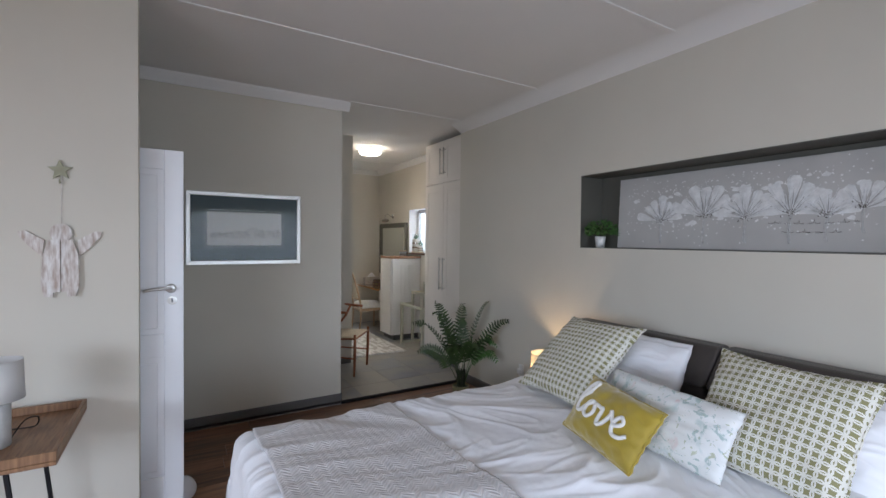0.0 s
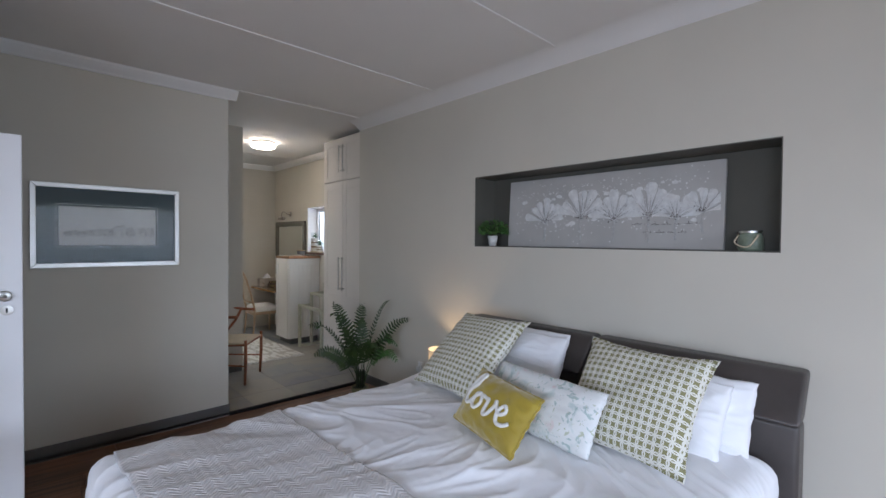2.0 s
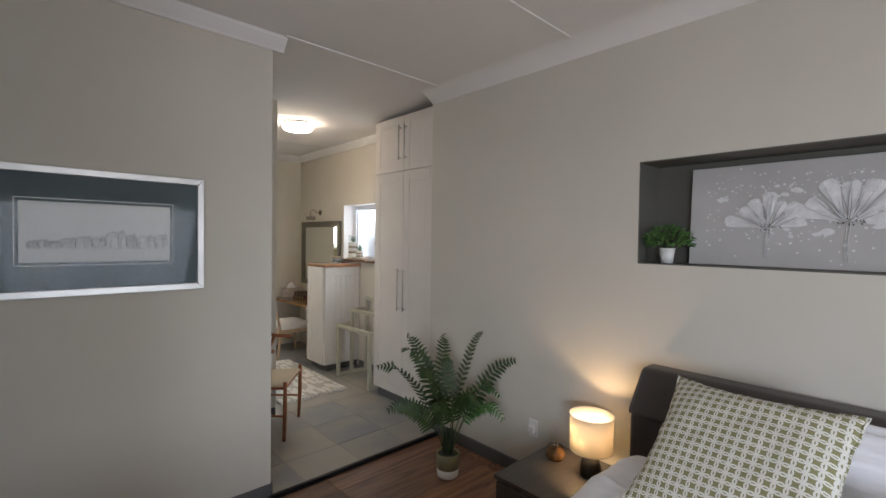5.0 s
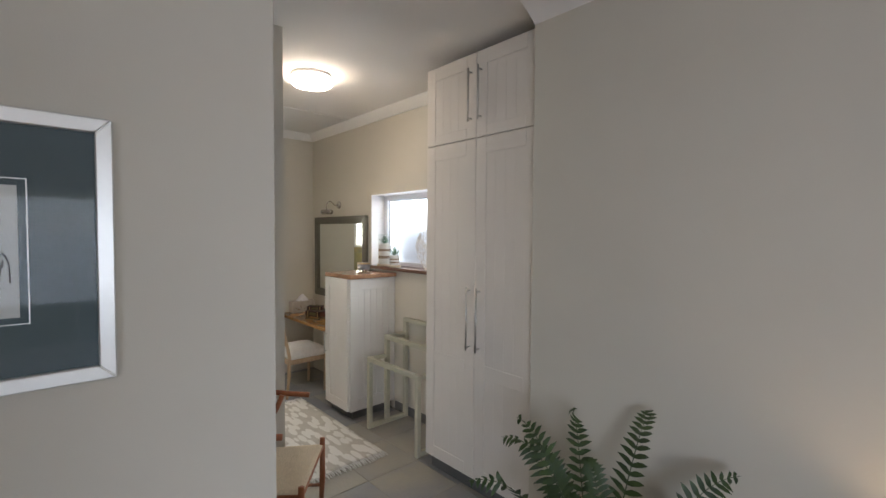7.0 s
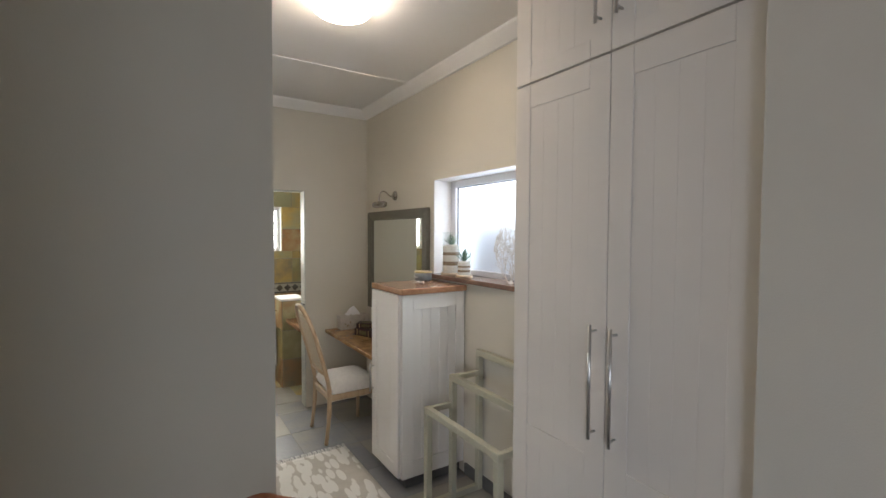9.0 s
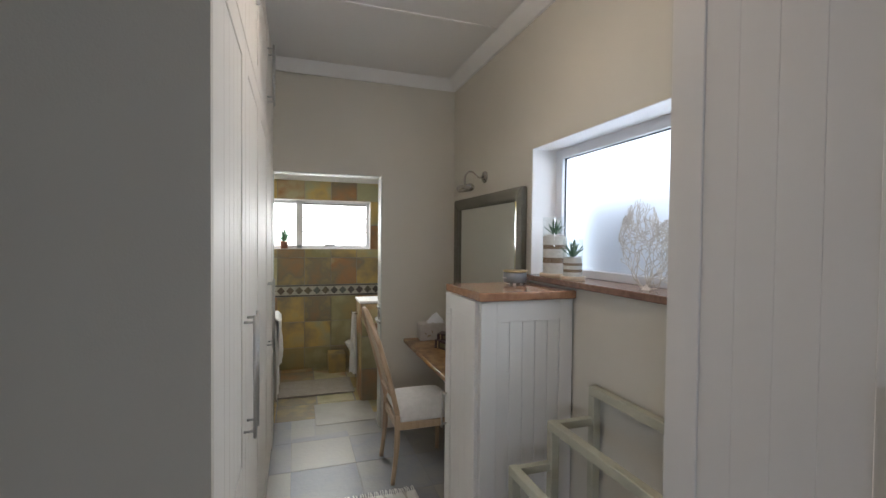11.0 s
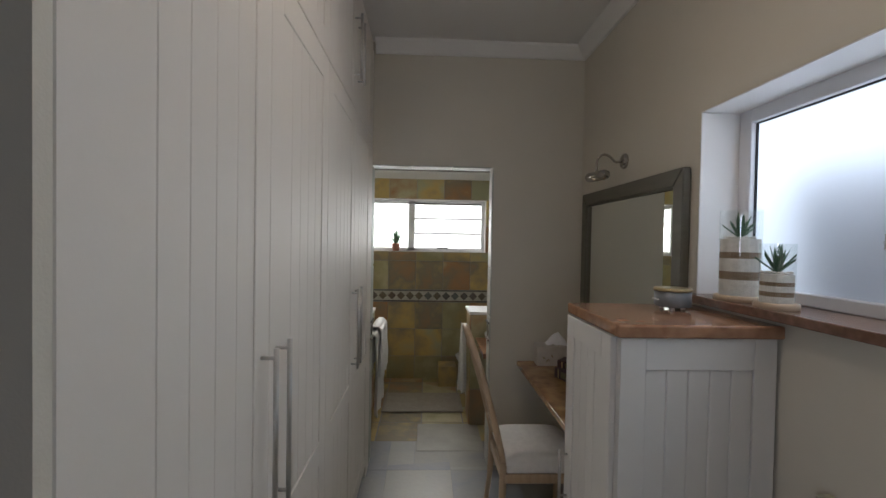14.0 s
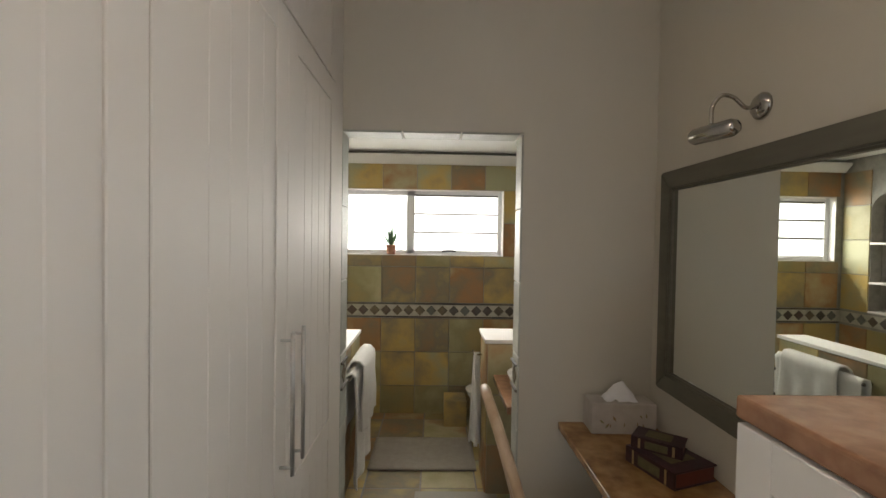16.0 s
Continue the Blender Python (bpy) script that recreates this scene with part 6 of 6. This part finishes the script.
# ---- bathroom ----
hw = structure(link("half_wall", B(2.765, 8.70, -0.01, 2.985, 9.02, 0.93), GROUT), "slate tiled half wall", "half wall")
structure(link("half_wall_cap", B(2.745, 8.685, 0.931, 3.0, 9.035, 0.955, 0.004), REVEAL), "white cap on the half wall", "cap")
vs_ = structure(link("vanity_shelf", B(2.80, 8.172, 0.70, 3.395, 8.698, 0.74, 0.005), GRANITE), "granite vanity shelf", "shelf")
bs = lathe(bmesh.new(), [(0, 0), (0.11, 0), (0.16, 0.05), (0.18, 0.09), (0.17, 0.09), (0.14, 0.05), (0, 0.02)], 32)
bo = tagged(link("basin", bs, PORCELAIN, None, "", True), "round white porcelain basin on the vanity shelf", "basin")
bo.location = (3.02, 8.42, 0.74)
lw = structure(link("bath_wall", B(1.78, 8.175, -0.01, 1.90, 9.15, 0.885), GROUT), "slate tiled low wall along the bath", "low wall")
structure(link("bath_wall_cap", B(1.70, 8.175, 0.886, 1.915, 9.165, 0.91, 0.004), REVEAL), "white cap on the low bath wall", "cap")
ba = thing("bathtub", "white bathtub behind the low wall", "bathtub", pose(0.74, 8.2, -0.01))
part("shell", B(0.0, 0.0, 0.0, 1.02, 1.70, 0.45, 0.03, 3), PORCELAIN, ba)
tr = bmesh.new()
tube(tr, [(1.97, 8.45, 0.775), (1.97, 9.12, 0.775)], 0.009, 10)
for y in (8.47, 9.10):
    tube(tr, [(1.90, y, 0.775), (1.97, y, 0.775)], 0.007, 8)
tagged(link("towel_rail", tr, CHROME, None, "", True), "chrome towel rail on the low bath wall", "towel rail")


def hung(x, y0, y1, z_top, drop_a, drop_b, gap, seed, axis="y"):
    """A towel folded over a rail that runs along y."""
    def fn(u, v):
        t = u * (drop_a + drop_b + 0.05)
        y = y0 + (y1 - y0) * v
        w = 0.014 * math.sin(v * 16 + seed) * min(1, abs(t - drop_a) * 4) + 0.01 * noise.noise(Vector((u * 4, v * 5, seed)))
        if t < drop_a:
            return (x + gap + w, y, z_top - (drop_a - t))
        if t < drop_a + 0.05:
            a = (t - drop_a) / 0.05 * math.pi
            return (x + gap * math.cos(a), y, z_top + gap * math.sin(a))
        return (x - gap + w * 0.4, y, z_top - (t - drop_a - 0.05))
    return sheet(fn, 50, 26)


t1 = link("towel", hung(1.975, 8.44, 9.06, 0.782, 0.62, 0.30, 0.026, 2), TOWEL, None, "", True)
tagged(t1, "white bath towel hanging over the chrome rail", "towel", "bath towels").modifiers.new("thick", "SOLIDIFY").thickness = 0.010
t2 = link("towel", hung(1.985, 8.56, 8.98, 0.800, 0.36, 0.22, 0.045, 5), TOWEL, None, "", True)
tagged(t2, "white hand towel hanging over the bath towel", "towel", "bath towels").modifiers.new("thick", "SOLIDIFY").thickness = 0.010
hk = bmesh.new()
tube(hk, [(2.765, 8.93, 0.80), (2.70, 8.93, 0.80), (2.695, 8.93, 0.83)], 0.006, 8)
tagged(link("towel_hook", hk, CHROME, None, "", True), "chrome towel hook on the half wall", "hook")
t3 = link("towel", sheet(lambda u, v: (2.715 + (0.012 + 0.05 * u) * (v - 0.5) * 1.2 + 0.008 * math.sin(v * 15 + u), 8.93 + (0.02 + 0.09 * u) * math.sin(v * 9) * 0.5, 0.812 - 0.60 * u - 0.10 * u * (v > 0.5) * (v - 0.5)), 36, 22), TOWEL, None, "", True)
tagged(t3, "white hand towel hanging in folds from a hook", "towel", "bath towels").modifiers.new("thick", "SOLIDIFY").thickness = 0.012
wcx = thing("toilet", "white porcelain toilet behind the half wall", "toilet", pose(2.95, 9.45, -0.01))
part("bowl", lathe(bmesh.new(), [(0, 0), (0.11, 0), (0.105, 0.12), (0.12, 0.22), (0.18, 0.36), (0.19, 0.39), (0.17, 0.39), (0.12, 0.26), (0, 0.22)], 32, sx=1.35), PORCELAIN, wcx, "", True)
part("seat", lathe(bmesh.new(), [(0.10, 0.391), (0.192, 0.391), (0.195, 0.405), (0.18, 0.415), (0, 0.418)], 32, sx=1.35), PORCELAIN, wcx, "", True)
part("cistern", B(0.24, -0.19, 0.35, 0.44, 0.19, 0.75, 0.02, 3), PORCELAIN, wcx)
x0, y0, x1, y1 = 2.0, 8.95, 2.735, 9.43
mt = link("bath_mat", sheet(lambda u, v: (x0 + (x1 - x0) * u, y0 + (y1 - y0) * v, 0.016 + 0.003 * noise.noise(Vector((u * 5, v * 4, x0)))), 24, 18), MATGREY, None, "", True)
tagged(mt, "beige cotton bath mat on the slate floor", "bath mat").modifiers.new("thick", "SOLIDIFY").thickness = 0.010
sp_ = thing("sill_plant", "small spiky green plant in a terracotta pot on the bathroom sill", "plant", pose(2.04, BY + 0.035, BZ0 + 0.006))
part("pot", lathe(bmesh.new(), [(0, 0), (0.036, 0), (0.044, 0.075), (0.046, 0.085), (0.038, 0.085), (0.036, 0.07), (0, 0.07)], 24), TERRA, sp_, "terracotta pot", True)
part("leaves", agave(bmesh.new(), 12, 0.125, 0.19, 8, 0.07), SUCC, sp_, "pointed green leaves")
structure(link("pipe_boxing", B(2.53, 9.66, -0.01, 2.72, 9.90, 0.21, 0.01), BATHSLATE), "slate tiled boxed pipe casing at the wall", "boxing")

# ---- pieces: planks and tiles ----
pm = piece_mesh("plank", 1.197, 0.1905, 0.012, 0.0018, PLANK)
rnd = random.Random(2)
y = 4.195 - 0.192
while y > -2.75:
    x = -3.1 - rnd.uniform(0, 1.1)
    while x < 2.9:
        x0, x1 = max(x, -3.1), min(x + 1.1995, 2.9)
        if x1 - x0 > 0.02:
            piece("plank", pm, pose(x0, y, -0.037) @ Matrix.Diagonal(((x1 - x0 - 0.002) / 1.1975, 1, 1, 1)), floor_bed)
        x += 1.1995
    y -= 0.192

TS = 0.427
tm = piece_mesh("floor_tile", TS - 0.0025, TS - 0.0025, 0.012, 0.0008, FLOORSLATE)
for i in range(-2, 4):
    for j in range(-9, 1):
        x, y = 2.137 + i * TS, 7.968 + j * TS
        if x > 3.4 or x < 1.2 or y < 4.2 - TS * 0.02:
            if not (y < 4.2 and y + TS > 4.3):
                if x > 3.4 or x < 1.2:
                    continue
        yy = y
        m = pose(x + 0.0035, yy + 0.0035, -0.0115 + rnd.uniform(-0.0006, 0.0006), rnd.uniform(-0.1, 0.1), rnd.uniform(-0.1, 0.1), 0)
        if yy < 4.22:
            m = m @ Matrix.Translation((0, 4.222 - yy - 0.0045, 0)) @ Matrix.Diagonal((1, (yy + TS - 4.226) / TS, 1, 1))
        piece("floor_tile", tm, m, floor_tile_base)
tm2 = piece_mesh("floor_tile", 0.345, 0.345, 0.012, 0.003, BATHSLATE)
for i in range(5):
    for j in range(5):
        piece("floor_tile", tm2, pose(1.66 + i * 0.353, 8.40 + j * 0.353, -0.0115 + rnd.uniform(-0.0008, 0.0008)), floor_tile_base)
piece("floor_tile", piece_mesh("floor_tile", 0.50, 0.48, 0.012, 0.002, PALESTONE), pose(2.33, 8.235, -0.0085), floor_tile_base)
mk = piece_mesh("floor_tile", 0.506, 0.384, 0.012, 0.0012, FLOORSLATE)
for x in (1.30, 1.81, 2.32):
    piece("floor_tile", mk, pose(x, 8.012 + 0.0, -0.0118), floor_tile_base)

TP = 0.303


def slab(w, h, m=BATHSLATE):
    return piece_mesh("tile", w, h, 0.009, 0.0025, m)


SL = {}


def wall_tile(parent, m, w, h, stone=BATHSLATE):
    key = (round(w, 3), round(h, 3), stone.name)
    if w < 0.02 or h < 0.02:
        return
    if key not in SL:
        SL[key] = slab(key[0], key[1], stone)
    piece("tile", SL[key], m @ pose(0, 0, 0, 0, 0, 0), parent)


ROWS_Z = [(-0.05, 0.247), (0.253, 0.552), (0.558, 0.852), (0.996, 1.310), (1.316, 1.412), (2.003, 2.222)]
for k, (z0, z1) in enumerate(ROWS_Z):
    for i in range(-3, 6):
        x0 = 1.664 + i * TP
        x1 = x0 + TP - 0.005
        x0, x1 = max(x0, 0.722), min(x1, 3.398)
        # back wall faces -y
        wall_tile(bath_back, pose(x0, BY, z0, 90, 0, 0), x1 - x0, z1 - z0)
for z0, z1 in ((1.416, 1.705), (1.711, 2.0)):
    wall_tile(bath_back, pose(BX1 + 0.002, BY, z0, 90, 0, 0), 3.398 - BX1, z1 - z0)
for z0, z1 in ROWS_Z[:4] + [(1.316, 1.61), (1.616, 1.91), (1.916, 2.21)]:
    for j in range(6):
        y0, y1 = 8.175 + j * TP, min(8.175 + (j + 1) * TP - 0.005, BY - 0.012)
        if j == 4 and z0 > 0.9:
            continue
        wall_tile(bath_left, pose(0.72, y1, z0, 90, 0, 90) @ Matrix.Translation((-(y1 - y0), 0, 0)), y1 - y0, z1 - z0)
for z0, z1 in ((0.0, 0.29), (0.296, 0.59), (0.596, 0.88)):
    for j in range(3):
        y0 = 8.18 + j * 0.325
        wall_tile(lw, pose(1.90, y0, z0, 90, 0, 90), 0.32, z1 - z0)
for z0, z1 in ((0.0, 0.30), (0.306, 0.61), (0.616, 0.925)):
    wall_tile(hw, pose(2.767, 8.70, z0, 90, 0, 0), 0.216, z1 - z0)
    wall_tile(hw, pose(2.765, 9.018, z0, 90, 0, -90), 0.316, z1 - z0)
# tiled lining of the bathroom opening
wd_n = bpy.data.objects["wall_dressing_north"]
for i in range(6):
    z0, z1 = 0.004 + i * 0.341, 0.004 + (i + 1) * 0.341 - 0.005
    for k, (x, rz) in enumerate(((DX0, 90), (DX1, -90))):
        m = pose(x, 8.035 if rz == 90 else 8.165, z0, 90, 0, rz)
        wall_tile(wd_n, m, 0.13, min(z1, DZ - 0.002) - z0, LINING)
for i in range(3):
    wall_tile(wd_n, pose(DX0 + 0.01 + i * 0.27, 8.165, DZ, 180, 0, 0), 0.262, 0.13, LINING)

# slate border with diamonds
BZA, BZB = 0.858, 0.990
bd = bmesh.new()
box(bd, 0.722, BY - 0.007, BZA + 0.016, 3.398, BY, BZB - 0.016)
part("border_ground", bd, BORDER, bath_back, "pale stone border strip")
dm = bmesh.new()
hd = 0.046
vs4 = [dm.verts.new(p) for p in ((0, 0, -hd), (hd, 0, 0), (0, 0, hd), (-hd, 0, 0))]
vt4 = [dm.verts.new((p.co.x * 0.9, -0.004, p.co.z * 0.9)) for p in vs4]
for i in range(4):
    dm.faces.new((vs4[i], vs4[(i + 1) % 4], vt4[(i + 1) % 4], vt4[i]))
dm.faces.new(vt4)
bmesh.ops.recalc_face_normals(dm, faces=dm.faces)
dme = bpy.data.meshes.new("diamond_tile")
dm.to_mesh(dme)
dm.free()
dme.materials.append(DIAMOND)
for i in range(26):
    piece("diamond_tile", dme, pose(0.80 + i * 0.1005, BY - 0.007, (BZA + BZB) / 2), bath_back)
sm = piece_mesh("border_strip", 0.145, 0.012, 0.010, 0.002, DIAMOND)
for i in range(18):
    for z in (BZA + 0.001, BZB - 0.013):
        piece("border_strip", sm, pose(0.73 + i * 0.148, BY, z, 90, 0, 0), bath_back)
bd = bmesh.new()
box(bd, 0.72, 8.175, BZA + 0.016, 0.727, BY - 0.012, BZB - 0.016)
part("border_ground", bd, BORDER, bath_left, "pale stone border strip")
for i in range(17):
    piece("diamond_tile", dme, pose(0.727, 8.23 + i * 0.1005, (BZA + BZB) / 2, 0, 0, 90), bath_left)
# the border returns on both jambs of the opening
for x, rz, sx in ((DX1 - 0.010, -90, -1), (DX0 + 0.010, 90, 1)):
    piece("diamond_tile", dme, pose(x, 8.098, (BZA + BZB) / 2, 0, 0, rz), wd_n)
    for z in (BZA + 0.001, BZB - 0.013):
        piece("border_strip", sm, pose(x - sx * 0.001, 8.163 if sx < 0 else 8.037, z, 90, 0, rz) @ Matrix.Diagonal((0.86, 1, 1, 1)), wd_n)
